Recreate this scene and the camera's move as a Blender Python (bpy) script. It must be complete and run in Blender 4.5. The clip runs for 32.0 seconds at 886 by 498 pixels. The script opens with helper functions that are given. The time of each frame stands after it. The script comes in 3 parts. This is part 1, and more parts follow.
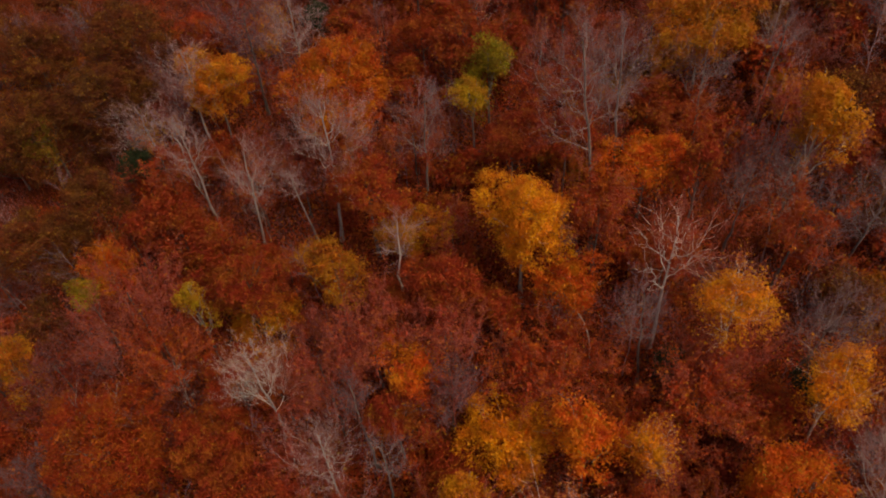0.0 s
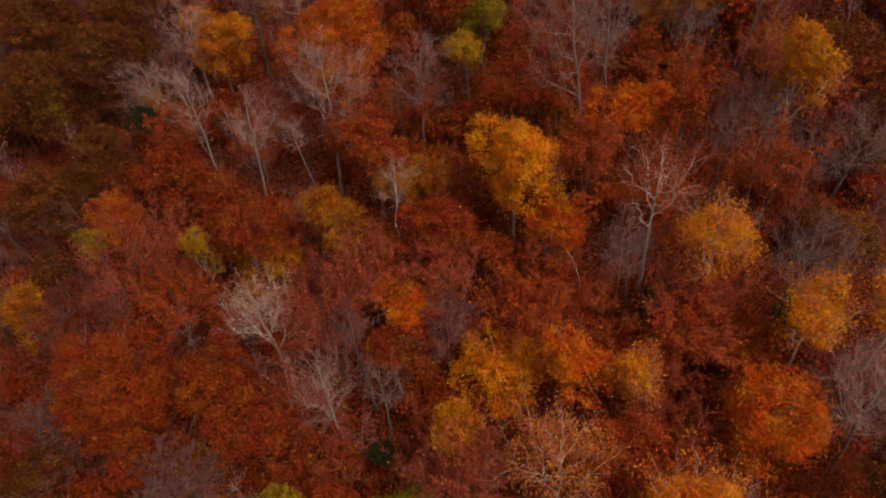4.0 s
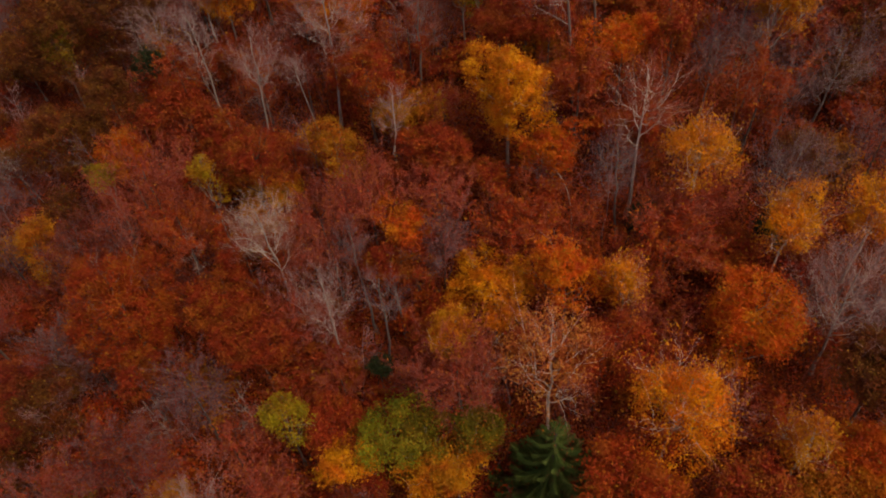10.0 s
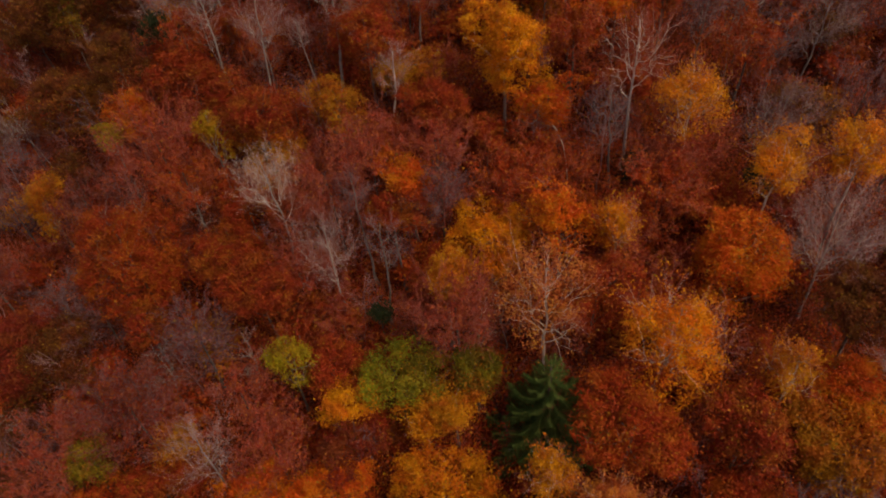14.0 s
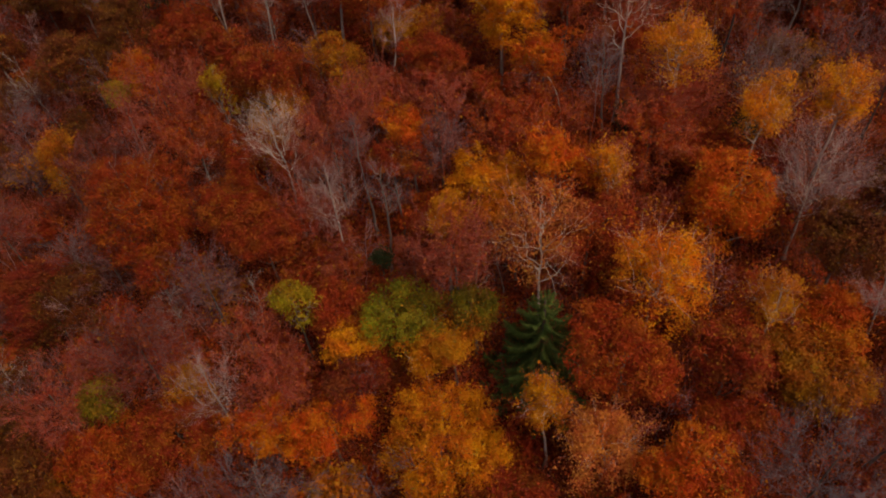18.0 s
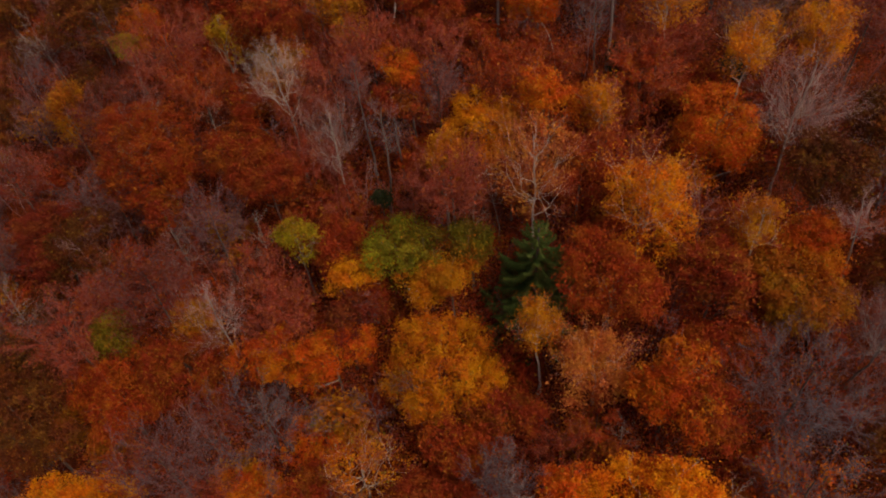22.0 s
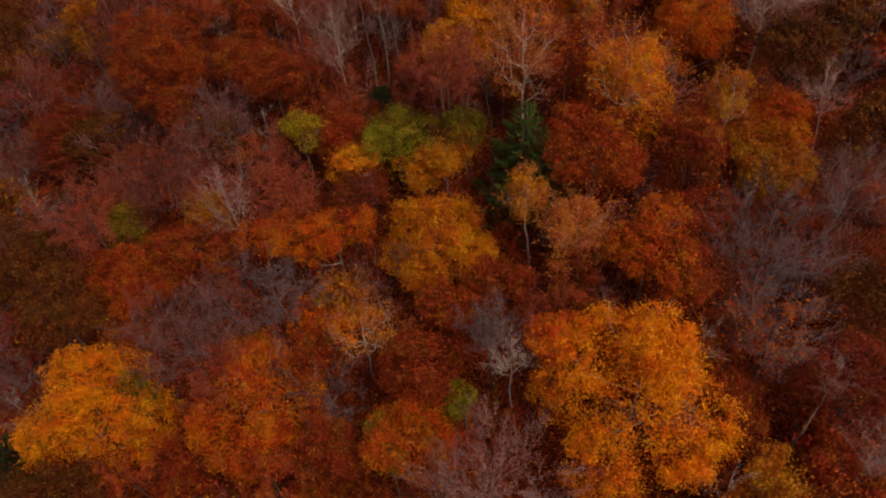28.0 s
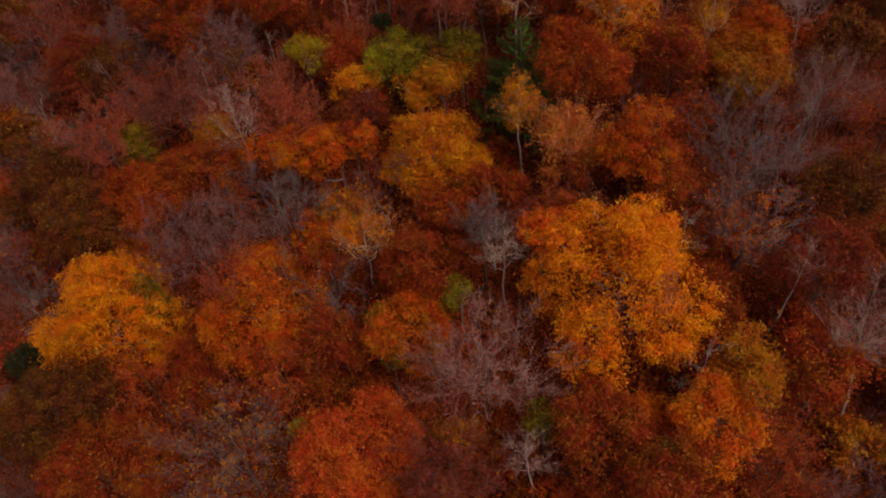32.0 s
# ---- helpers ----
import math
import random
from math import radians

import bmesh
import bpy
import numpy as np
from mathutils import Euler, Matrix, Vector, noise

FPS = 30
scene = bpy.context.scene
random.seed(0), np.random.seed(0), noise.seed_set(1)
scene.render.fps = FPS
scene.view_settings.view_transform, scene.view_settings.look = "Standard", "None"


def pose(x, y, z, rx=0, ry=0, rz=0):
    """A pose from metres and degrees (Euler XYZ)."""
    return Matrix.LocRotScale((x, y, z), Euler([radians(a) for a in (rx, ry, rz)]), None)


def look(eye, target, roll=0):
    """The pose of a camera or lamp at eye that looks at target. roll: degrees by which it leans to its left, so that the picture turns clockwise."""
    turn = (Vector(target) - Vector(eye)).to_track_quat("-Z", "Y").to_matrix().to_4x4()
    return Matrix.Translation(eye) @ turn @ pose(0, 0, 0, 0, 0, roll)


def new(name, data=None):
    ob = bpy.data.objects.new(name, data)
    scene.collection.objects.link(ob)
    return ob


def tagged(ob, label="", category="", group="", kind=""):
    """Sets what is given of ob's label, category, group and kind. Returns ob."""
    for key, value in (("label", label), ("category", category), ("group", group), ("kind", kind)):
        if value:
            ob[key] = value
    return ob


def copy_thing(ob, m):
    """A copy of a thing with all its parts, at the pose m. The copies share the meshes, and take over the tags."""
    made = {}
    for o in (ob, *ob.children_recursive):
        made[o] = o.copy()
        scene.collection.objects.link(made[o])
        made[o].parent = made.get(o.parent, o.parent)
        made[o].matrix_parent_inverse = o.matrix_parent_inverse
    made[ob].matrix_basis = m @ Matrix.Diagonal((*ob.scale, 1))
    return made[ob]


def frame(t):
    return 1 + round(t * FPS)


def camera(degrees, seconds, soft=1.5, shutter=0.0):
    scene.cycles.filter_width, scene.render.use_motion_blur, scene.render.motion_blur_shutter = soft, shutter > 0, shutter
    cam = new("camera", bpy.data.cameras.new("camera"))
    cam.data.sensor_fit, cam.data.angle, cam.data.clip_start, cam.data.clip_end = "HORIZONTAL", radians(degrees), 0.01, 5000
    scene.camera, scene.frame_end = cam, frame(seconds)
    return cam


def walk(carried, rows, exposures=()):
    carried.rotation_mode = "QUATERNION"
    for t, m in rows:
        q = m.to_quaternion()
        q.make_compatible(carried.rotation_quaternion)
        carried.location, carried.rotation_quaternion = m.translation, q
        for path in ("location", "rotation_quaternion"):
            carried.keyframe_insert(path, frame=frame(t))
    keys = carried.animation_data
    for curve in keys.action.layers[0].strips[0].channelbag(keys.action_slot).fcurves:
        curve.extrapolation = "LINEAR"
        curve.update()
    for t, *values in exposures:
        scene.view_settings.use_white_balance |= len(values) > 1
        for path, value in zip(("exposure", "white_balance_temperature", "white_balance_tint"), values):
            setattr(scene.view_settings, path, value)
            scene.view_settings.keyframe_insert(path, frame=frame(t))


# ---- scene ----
cam = camera(62.1, 32.0, soft=2.0)
METRES, EYE, TILT, LEAN, TURN = 35.0, 50.2, -47.0, 4.0, 0.0
ROWS = [
    (0.0, -0.0025, 0.0018, -0.0011, -0.06, 0.10, -0.01),
    (1.0, 0.0006, -0.0118, -0.0240, -0.03, -0.01, 0.03),
    (2.0, 0.0032, -0.0241, -0.0477, -0.02, -0.07, 0.07),
    (3.0, 0.0053, -0.0354, -0.0719, -0.01, -0.10, 0.10),
    (4.0, 0.0070, -0.0458, -0.0963, -0.01, -0.10, 0.12),
    (5.0, 0.0083, -0.0557, -0.1206, -0.01, -0.09, 0.14),
    (6.0, 0.0093, -0.0652, -0.1447, -0.02, -0.07, 0.16),
    (7.0, 0.0101, -0.0745, -0.1685, -0.03, -0.05, 0.18),
    (8.0, 0.0107, -0.0838, -0.1920, -0.04, -0.03, 0.20),
    (9.0, 0.0110, -0.0931, -0.2151, -0.05, -0.02, 0.21),
    (10.0, 0.0113, -0.1026, -0.2378, -0.06, -0.01, 0.23),
    (11.0, 0.0115, -0.1124, -0.2602, -0.07, -0.02, 0.24),
    (12.0, 0.0117, -0.1224, -0.2824, -0.08, -0.03, 0.26),
    (13.0, 0.0119, -0.1328, -0.3046, -0.09, -0.06, 0.27),
    (14.0, 0.0121, -0.1436, -0.3268, -0.09, -0.11, 0.29),
    (15.0, 0.0124, -0.1548, -0.3492, -0.10, -0.16, 0.30),
    (16.0, 0.0127, -0.1664, -0.3720, -0.10, -0.23, 0.32),
    (17.0, 0.0131, -0.1785, -0.3954, -0.10, -0.30, 0.33),
    (18.0, 0.0137, -0.1910, -0.4194, -0.10, -0.39, 0.35),
    (19.0, 0.0143, -0.2039, -0.4444, -0.09, -0.48, 0.36),
    (20.0, 0.0151, -0.2173, -0.4705, -0.09, -0.58, 0.38),
    (21.0, 0.0160, -0.2311, -0.4978, -0.09, -0.68, 0.40),
    (22.0, 0.0169, -0.2454, -0.5265, -0.09, -0.78, 0.41),
    (23.0, 0.0180, -0.2601, -0.5567, -0.09, -0.88, 0.42),
    (24.0, 0.0190, -0.2753, -0.5885, -0.09, -0.98, 0.44),
    (25.0, 0.0201, -0.2910, -0.6219, -0.10, -1.07, 0.45),
    (26.0, 0.0211, -0.3072, -0.6571, -0.11, -1.16, 0.46),
    (27.0, 0.0220, -0.3240, -0.6939, -0.12, -1.23, 0.46),
    (28.0, 0.0227, -0.3415, -0.7325, -0.15, -1.30, 0.46),
    (29.0, 0.0232, -0.3596, -0.7725, -0.18, -1.36, 0.46),
    (30.0, 0.0233, -0.3786, -0.8140, -0.21, -1.41, 0.45),
    (31.0, 0.0230, -0.3986, -0.8567, -0.26, -1.46, 0.44),
    (32.0, 0.0222, -0.4196, -0.9004, -0.32, -1.49, 0.42),
]
walk(cam, [(t, pose(0, 0, EYE, TILT, LEAN, TURN) @ pose(METRES * x, METRES * y, METRES * z, 90 + pitch, roll, yaw)) for t, x, y, z, yaw, pitch, roll in ROWS],
     exposures=[(0.0, 0.10, 9000, 14), (32.0, -0.17, 9200, 15)])

# ---- light: a dull autumn sky with a veiled, low-contrast sun ----
SUN_ELEVATION, SUN_ROTATION = radians(56), radians(120)
world = bpy.data.worlds.new("sky")
scene.world = world
world.use_nodes = True
sky = world.node_tree.nodes.new("ShaderNodeTexSky")
sky.sky_type, sky.sun_disc = "NISHITA", False
sky.sun_elevation, sky.sun_rotation = SUN_ELEVATION, SUN_ROTATION
sky.air_density, sky.dust_density = 1.0, 4.0
world.node_tree.links.new(sky.outputs[0], world.node_tree.nodes["Background"].inputs[0])
world.node_tree.nodes["Background"].inputs[1].default_value = 0.13
sun = new("sun", bpy.data.lights.new("sun", "SUN"))
sun.data.energy, sun.data.angle, sun.data.color = 1.75, radians(38), (1.0, 0.93, 0.82)
toward_sun = Vector((math.sin(SUN_ROTATION) * math.cos(SUN_ELEVATION), math.cos(SUN_ROTATION) * math.cos(SUN_ELEVATION), math.sin(SUN_ELEVATION)))
sun.matrix_world = look(toward_sun * 200, (0, 0, 0))

rng = np.random.default_rng(11)


# ---- materials ----
def node_material(name):
    m = bpy.data.materials.new(name)
    m.use_nodes = True
    tree = m.node_tree
    return m, tree, tree.nodes, tree.links, tree.nodes["Principled BSDF"]


def ramp_of(nodes, colours):
    ramp = nodes.new("ShaderNodeValToRGB")
    steps = ramp.color_ramp.elements
    while len(steps) < len(colours):
        steps.new(0.5)
    for i, c in enumerate(colours):
        steps[i].position = i / (len(colours) - 1)
        steps[i].color = (*c, 1)
    return ramp


def leaf_material(name, dark, mid, light, rare, reddest=0.491, greenest=0.512):
    """Autumn leaves: each leaf has its own shade, patches of a crown turn together, and some leaves are far ahead or behind."""
    m, tree, nodes, links, bsdf = node_material(name)
    geo, info, coord = nodes.new("ShaderNodeNewGeometry"), nodes.new("ShaderNodeObjectInfo"), nodes.new("ShaderNodeTexCoord")
    patch = nodes.new("ShaderNodeTexNoise")
    patch.inputs["Scale"].default_value, patch.inputs["Detail"].default_value = 1.25, 4
    links.new(coord.outputs["Object"], patch.inputs["Vector"])
    a = nodes.new("ShaderNodeMath"); a.operation = "MULTIPLY_ADD"
    links.new(geo.outputs["Random Per Island"], a.inputs[0]); a.inputs[1].default_value = 0.24
    b = nodes.new("ShaderNodeMath"); b.operation = "MULTIPLY_ADD"
    links.new(patch.outputs[0], b.inputs[0]); b.inputs[1].default_value, b.inputs[2].default_value = 1.75, -0.52
    links.new(b.outputs[0], a.inputs[2])
    ramp = ramp_of(nodes, [dark, mid, light])
    links.new(a.outputs[0], ramp.inputs[0])
    odd = nodes.new("ShaderNodeMath"); odd.operation = "GREATER_THAN"; odd.inputs[1].default_value = 0.95
    second = nodes.new("ShaderNodeTexWhiteNoise"); second.noise_dimensions = "1D"
    links.new(geo.outputs["Random Per Island"], second.inputs["W"])
    links.new(second.outputs["Value"], odd.inputs[0])
    mix = nodes.new("ShaderNodeMix"); mix.data_type = "RGBA"
    links.new(odd.outputs[0], mix.inputs[0]); links.new(ramp.outputs[0], mix.inputs[6]); mix.inputs[7].default_value = (*rare, 1)
    hsv = nodes.new("ShaderNodeHueSaturation")
    turning = nodes.new("ShaderNodeTexNoise")
    turning.inputs["Scale"].default_value, turning.inputs["Detail"].default_value = 0.8, 4
    links.new(geo.outputs["Position"], turning.inputs["Vector"])
    hue = nodes.new("ShaderNodeMath"); hue.operation = "MULTIPLY_ADD"
    links.new(turning.outputs[0], hue.inputs[0]); hue.inputs[1].default_value, hue.inputs[2].default_value = 0.20, 0.4
    floor = nodes.new("ShaderNodeMath"); floor.operation = "MAXIMUM"; floor.inputs[1].default_value = reddest
    links.new(hue.outputs[0], floor.inputs[0]); 
    roof = nodes.new("ShaderNodeMath"); roof.operation = "MINIMUM"; roof.inputs[1].default_value = greenest
    links.new(floor.outputs[0], roof.inputs[0]); links.new(roof.outputs[0], hsv.inputs["Hue"])
    value = nodes.new("ShaderNodeMath"); value.operation = "MULTIPLY_ADD"
    links.new(info.outputs["Random"], value.inputs[0]); value.inputs[1].default_value, value.inputs[2].default_value = 0.35, 0.82
    links.new(value.outputs[0], hsv.inputs["Value"])
    links.new(mix.outputs[2], hsv.inputs["Color"])
    links.new(hsv.outputs[0], bsdf.inputs["Base Color"])
    bsdf.inputs["Roughness"].default_value = 0.62
    bsdf.inputs["Specular IOR Level"].default_value = 0.2
    thin = nodes.new("ShaderNodeBsdfTranslucent")
    links.new(hsv.outputs[0], thin.inputs["Color"])
    both = nodes.new("ShaderNodeMixShader"); both.inputs[0].default_value = 0.38
    links.new(bsdf.outputs[0], both.inputs[1]); links.new(thin.outputs[0], both.inputs[2])
    links.new(both.outputs[0], nodes["Material Output"].inputs[0])
    return m


LEAVES = {
    "scarlet": leaf_material("scarlet leaves", (0.17, 0.02, 0.006), (0.37, 0.046, 0.01), (0.5, 0.1, 0.015), (0.48, 0.17, 0.02), 0.498),
    "red": leaf_material("red leaves", (0.14, 0.017, 0.006), (0.31, 0.038, 0.01), (0.43, 0.075, 0.015), (0.45, 0.13, 0.02), 0.498),
    "crimson": leaf_material("crimson leaves", (0.1, 0.012, 0.007), (0.23, 0.027, 0.012), (0.32, 0.05, 0.018), (0.36, 0.09, 0.02), 0.498),
    "rust": leaf_material("rusty brown leaves", (0.12, 0.017, 0.006), (0.3, 0.044, 0.01), (0.42, 0.09, 0.015), (0.42, 0.17, 0.02), 0.493),
    "orange": leaf_material("orange leaves", (0.25, 0.034, 0.006), (0.54, 0.105, 0.011), (0.66, 0.195, 0.016), (0.28, 0.17, 0.02)),
    "apricot": leaf_material("bright orange leaves", (0.32, 0.07, 0.008), (0.64, 0.19, 0.013), (0.76, 0.32, 0.025), (0.26, 0.18, 0.02), 0.490),
    "blaze": leaf_material("blazing orange leaves", (0.42, 0.085, 0.01), (0.78, 0.235, 0.016), (0.88, 0.4, 0.03), (0.50, 0.09, 0.012), 0.490),
    "ember": leaf_material("glowing red leaves", (0.26, 0.035, 0.012), (0.52, 0.066, 0.017), (0.66, 0.14, 0.03), (0.60, 0.22, 0.03), 0.498),
    "lilac": leaf_material("withered pink leaves", (0.14, 0.03, 0.022), (0.26, 0.06, 0.045), (0.38, 0.10, 0.06), (0.50, 0.14, 0.02), 0.493),
    "amber": leaf_material("amber leaves", (0.20, 0.05, 0.006), (0.46, 0.145, 0.013), (0.60, 0.24, 0.02), (0.22, 0.14, 0.015), 0.490),
    "gold": leaf_material("golden leaves", (0.3, 0.085, 0.008), (0.62, 0.215, 0.015), (0.78, 0.33, 0.026), (0.40, 0.09, 0.012), 0.490),
    "yellow": leaf_material("yellow leaves", (0.17, 0.08, 0.008), (0.42, 0.21, 0.015), (0.56, 0.33, 0.03), (0.44, 0.14, 0.015), 0.490, 0.528),
    "olive": leaf_material("olive-yellow leaves", (0.09, 0.06, 0.006), (0.28, 0.185, 0.013), (0.45, 0.29, 0.02), (0.45, 0.20, 0.018), 0.490, 0.528),
    "green": leaf_material("green leaves", (0.06, 0.065, 0.006), (0.21, 0.19, 0.015), (0.38, 0.29, 0.022), (0.50, 0.24, 0.02), 0.490, 0.528),
    "rose": leaf_material("dull rose leaves", (0.15, 0.02, 0.01), (0.31, 0.045, 0.021), (0.42, 0.085, 0.034), (0.42, 0.12, 0.025), 0.498),
    "mauve": leaf_material("faded mauve leaves", (0.08, 0.018, 0.016), (0.17, 0.042, 0.036), (0.25, 0.07, 0.055), (0.36, 0.09, 0.02), 0.493),
    "slate": leaf_material("brown-grey leaves", (0.06, 0.018, 0.016), (0.13, 0.045, 0.04), (0.20, 0.07, 0.055), (0.34, 0.11, 0.02), 0.493),
    "moss": leaf_material("dull olive leaves", (0.07, 0.050, 0.006), (0.19, 0.130, 0.012), (0.32, 0.20, 0.018), (0.42, 0.19, 0.018), 0.490, 0.528),
    # brown leaves whose colour is darkened to imitate a vignette
    "umber": leaf_material("vignette-darkened brown leaves", (0.05, 0.013, 0.005), (0.145, 0.038, 0.009), (0.27, 0.085, 0.013), (0.32, 0.15, 0.02), 0.490),
    "evergreen": leaf_material("dark evergreen leaves", (0.008, 0.014, 0.006), (0.025, 0.036, 0.012), (0.05, 0.06, 0.02), (0.10, 0.05, 0.015)),
    "peach": leaf_material("pale peach leaves", (0.30, 0.075, 0.022), (0.58, 0.175, 0.045), (0.70, 0.28, 0.07), (0.62, 0.22, 0.03), 0.49),
}
NEEDLES = leaf_material("spruce needles", (0.025, 0.052, 0.014), (0.09, 0.145, 0.033), (0.22, 0.26, 0.07), (0.26, 0.25, 0.08))


def bark_material(name, dark, light):
    m, tree, nodes, links, bsdf = node_material(name)
    coord, noise_a, noise_b = nodes.new("ShaderNodeTexCoord"), nodes.new("ShaderNodeTexNoise"), nodes.new("ShaderNodeTexNoise")
    stretch = nodes.new("ShaderNodeMapping"); stretch.inputs["Scale"].default_value = (9, 9, 1.6)
    links.new(coord.outputs["Object"], stretch.inputs[0]); links.new(stretch.outputs[0], noise_a.inputs["Vector"])
    noise_a.inputs["Scale"].default_value, noise_a.inputs["Detail"].default_value = 1.4, 5
    links.new(coord.outputs["Object"], noise_b.inputs["Vector"]); noise_b.inputs["Scale"].default_value = 0.9
    mixer = nodes.new("ShaderNodeMath"); mixer.operation = "MULTIPLY_ADD"
    links.new(noise_a.outputs[0], mixer.inputs[0]); mixer.inputs[1].default_value = 0.9
    half = nodes.new("ShaderNodeMath"); half.operation = "MULTIPLY_ADD"; half.inputs[1].default_value, half.inputs[2].default_value = 0.8, -0.35
    links.new(noise_b.outputs[0], half.inputs[0]); links.new(half.outputs[0], mixer.inputs[2])
    ramp = ramp_of(nodes, [dark, light])
    links.new(mixer.outputs[0], ramp.inputs[0]); links.new(ramp.outputs[0], bsdf.inputs["Base Color"])
    bump = nodes.new("ShaderNodeBump"); bump.inputs["Strength"].default_value = 0.5; bump.inputs["Distance"].default_value = 0.02
    links.new(noise_a.outputs[0], bump.inputs["Height"]); links.new(bump.outputs[0], bsdf.inputs["Normal"])
    bsdf.inputs["Roughness"].default_value = 0.85
    return m


BARK = {
    "white": bark_material("pale beech bark", (0.30, 0.24, 0.215), (0.74, 0.63, 0.57)),
    "pale": bark_material("light grey bark", (0.20, 0.155, 0.145), (0.58, 0.48, 0.44)),
    "grey": bark_material("grey bark", (0.12, 0.09, 0.085), (0.38, 0.30, 0.28)),
    "dark": bark_material("dark wet bark", (0.03, 0.022, 0.02), (0.13, 0.095, 0.085)),
    "mauve": bark_material("purplish twigs", (0.085, 0.040, 0.048), (0.20, 0.105, 0.12)),
    "rose": bark_material("reddish twigs", (0.17, 0.030, 0.022), (0.40, 0.09, 0.062)),
    "slate": bark_material("grey-violet twigs", (0.07, 0.048, 0.06), (0.165, 0.115, 0.14)),
    "rust": bark_material("brown twigs", (0.10, 0.04, 0.03), (0.26, 0.12, 0.08)),
    "scarlet": bark_material("fiery red twigs", (0.20, 0.035, 0.02), (0.44, 0.10, 0.05)),
    "lilac": bark_material("pinkish grey twigs", (0.17, 0.085, 0.09), (0.38, 0.21, 0.215)),
    # dark trunk bark that also holds the shade low under the crowns
    "umber": bark_material("shaded brown-grey trunk bark", (0.06, 0.042, 0.038), (0.22, 0.16, 0.145)),
    "ash": bark_material("pale ash-grey twigs", (0.24, 0.16, 0.15), (0.50, 0.37, 0.34)),
    "crimson": bark_material("dark red twigs", (0.10, 0.025, 0.025), (0.24, 0.075, 0.07)),
}


def litter_material():
    """Forest floor under fallen leaves: overlapping leaf flakes in reds and browns on dark soil."""
    m, tree, nodes, links, bsdf = node_material("fallen leaves on soil")
    coord = nodes.new("ShaderNodeTexCoord")
    flakes = nodes.new("ShaderNodeTexVoronoi"); flakes.inputs["Scale"].default_value = 7.0
    drift = nodes.new("ShaderNodeTexNoise"); drift.inputs["Scale"].default_value, drift.inputs["Detail"].default_value = 0.35, 6
    links.new(coord.outputs["Object"], flakes.inputs["Vector"]); links.new(coord.outputs["Object"], drift.inputs["Vector"])
    split = nodes.new("ShaderNodeSeparateColor"); links.new(flakes.outputs["Color"], split.inputs[0])
    ramp = ramp_of(nodes, [(0.05, 0.010, 0.005), (0.15, 0.020, 0.007), (0.22, 0.030, 0.009), (0.27, 0.06, 0.012), (0.12, 0.022, 0.008)])
    links.new(split.outputs[0], ramp.inputs[0])
    soil = nodes.new("ShaderNodeMix"); soil.data_type = "RGBA"; soil.inputs[7].default_value = (0.05, 0.011, 0.006, 1)
    links.new(drift.outputs[0], soil.inputs[0]); links.new(ramp.outputs[0], soil.inputs[6])
    links.new(soil.outputs[2], bsdf.inputs["Base Color"])
    bump = nodes.new("ShaderNodeBump"); bump.inputs["Strength"].default_value = 0.8; bump.inputs["Distance"].default_value = 0.05
    links.new(flakes.outputs["Distance"], bump.inputs["Height"]); links.new(bump.outputs[0], bsdf.inputs["Normal"])
    bsdf.inputs["Roughness"].default_value, bsdf.inputs["Specular IOR Level"].default_value = 0.95, 0.08
    return m


LITTER = litter_material()


# ---- mesh helpers ----
def mesh_of(name, verts, faces, material, smooth=False):
    """A mesh from an array of corners and an array of equal-sided faces."""
    me = bpy.data.meshes.new(name)
    n, k = faces.shape
    me.vertices.add(len(verts)); me.vertices.foreach_set("co", np.ascontiguousarray(verts, dtype=np.float32).ravel())
    me.loops.add(n * k); me.loops.foreach_set("vertex_index", np.ascontiguousarray(faces, dtype=np.int32).ravel())
    me.polygons.add(n)
    me.polygons.foreach_set("loop_start", np.arange(0, n * k, k, dtype=np.int32))
    me.polygons.foreach_set("loop_total", np.full(n, k, dtype=np.int32))
    if smooth:
        me.polygons.foreach_set("use_smooth", np.ones(n, dtype=bool))
    me.materials.append(material)
    me.update(calc_edges=True)
    return me


def part(name, me, parent, label=""):
    ob = new(name, me)
    ob.parent = parent
    return tagged(ob, label) if label else ob


def unit(v):
    return v / np.maximum(np.linalg.norm(v, axis=-1, keepdims=True), 1e-9)


def tubes(paths, radii, sides):
    """Round tubes: paths (n, m, 3), radii (n, m). Returns corners and quads."""
    n, m, _ = paths.shape
    d = unit(np.gradient(paths, axis=1))
    ref = np.where(np.abs(d[..., 2:]) > 0.9, np.array([1.0, 0, 0]), np.array([0, 0, 1.0]))
    u = unit(np.cross(d, ref)); v = np.cross(d, u)
    ang = np.arange(sides) * 2 * np.pi / sides
    ring = paths[:, :, None] + radii[:, :, None, None] * (np.cos(ang)[:, None] * u[:, :, None] + np.sin(ang)[:, None] * v[:, :, None])
    i = np.arange(n)[:, None, None] * m * sides + np.arange(m - 1)[None, :, None] * sides
    s = np.arange(sides)[None, None]; s2 = (s + 1) % sides
    quads = np.stack([i + s, i + s2, i + sides + s2, i + sides + s], -1).reshape(-1, 4)
    return ring.reshape(-1, 3), quads


def spikes(p, q, r):
    """Thin three-sided twigs from p to a point at q."""
    d = unit(q - p)
    ref = np.where(np.abs(d[:, 2:]) > 0.9, np.array([1.0, 0, 0]), np.array([0, 0, 1.0]))
    u = unit(np.cross(d, ref)); v = np.cross(d, u)
    r = np.asarray(r)[:, None]
    verts = np.stack([p + r * u, p + r * (-0.5 * u + 0.866 * v), p + r * (-0.5 * u - 0.866 * v), q], 1).reshape(-1, 3)
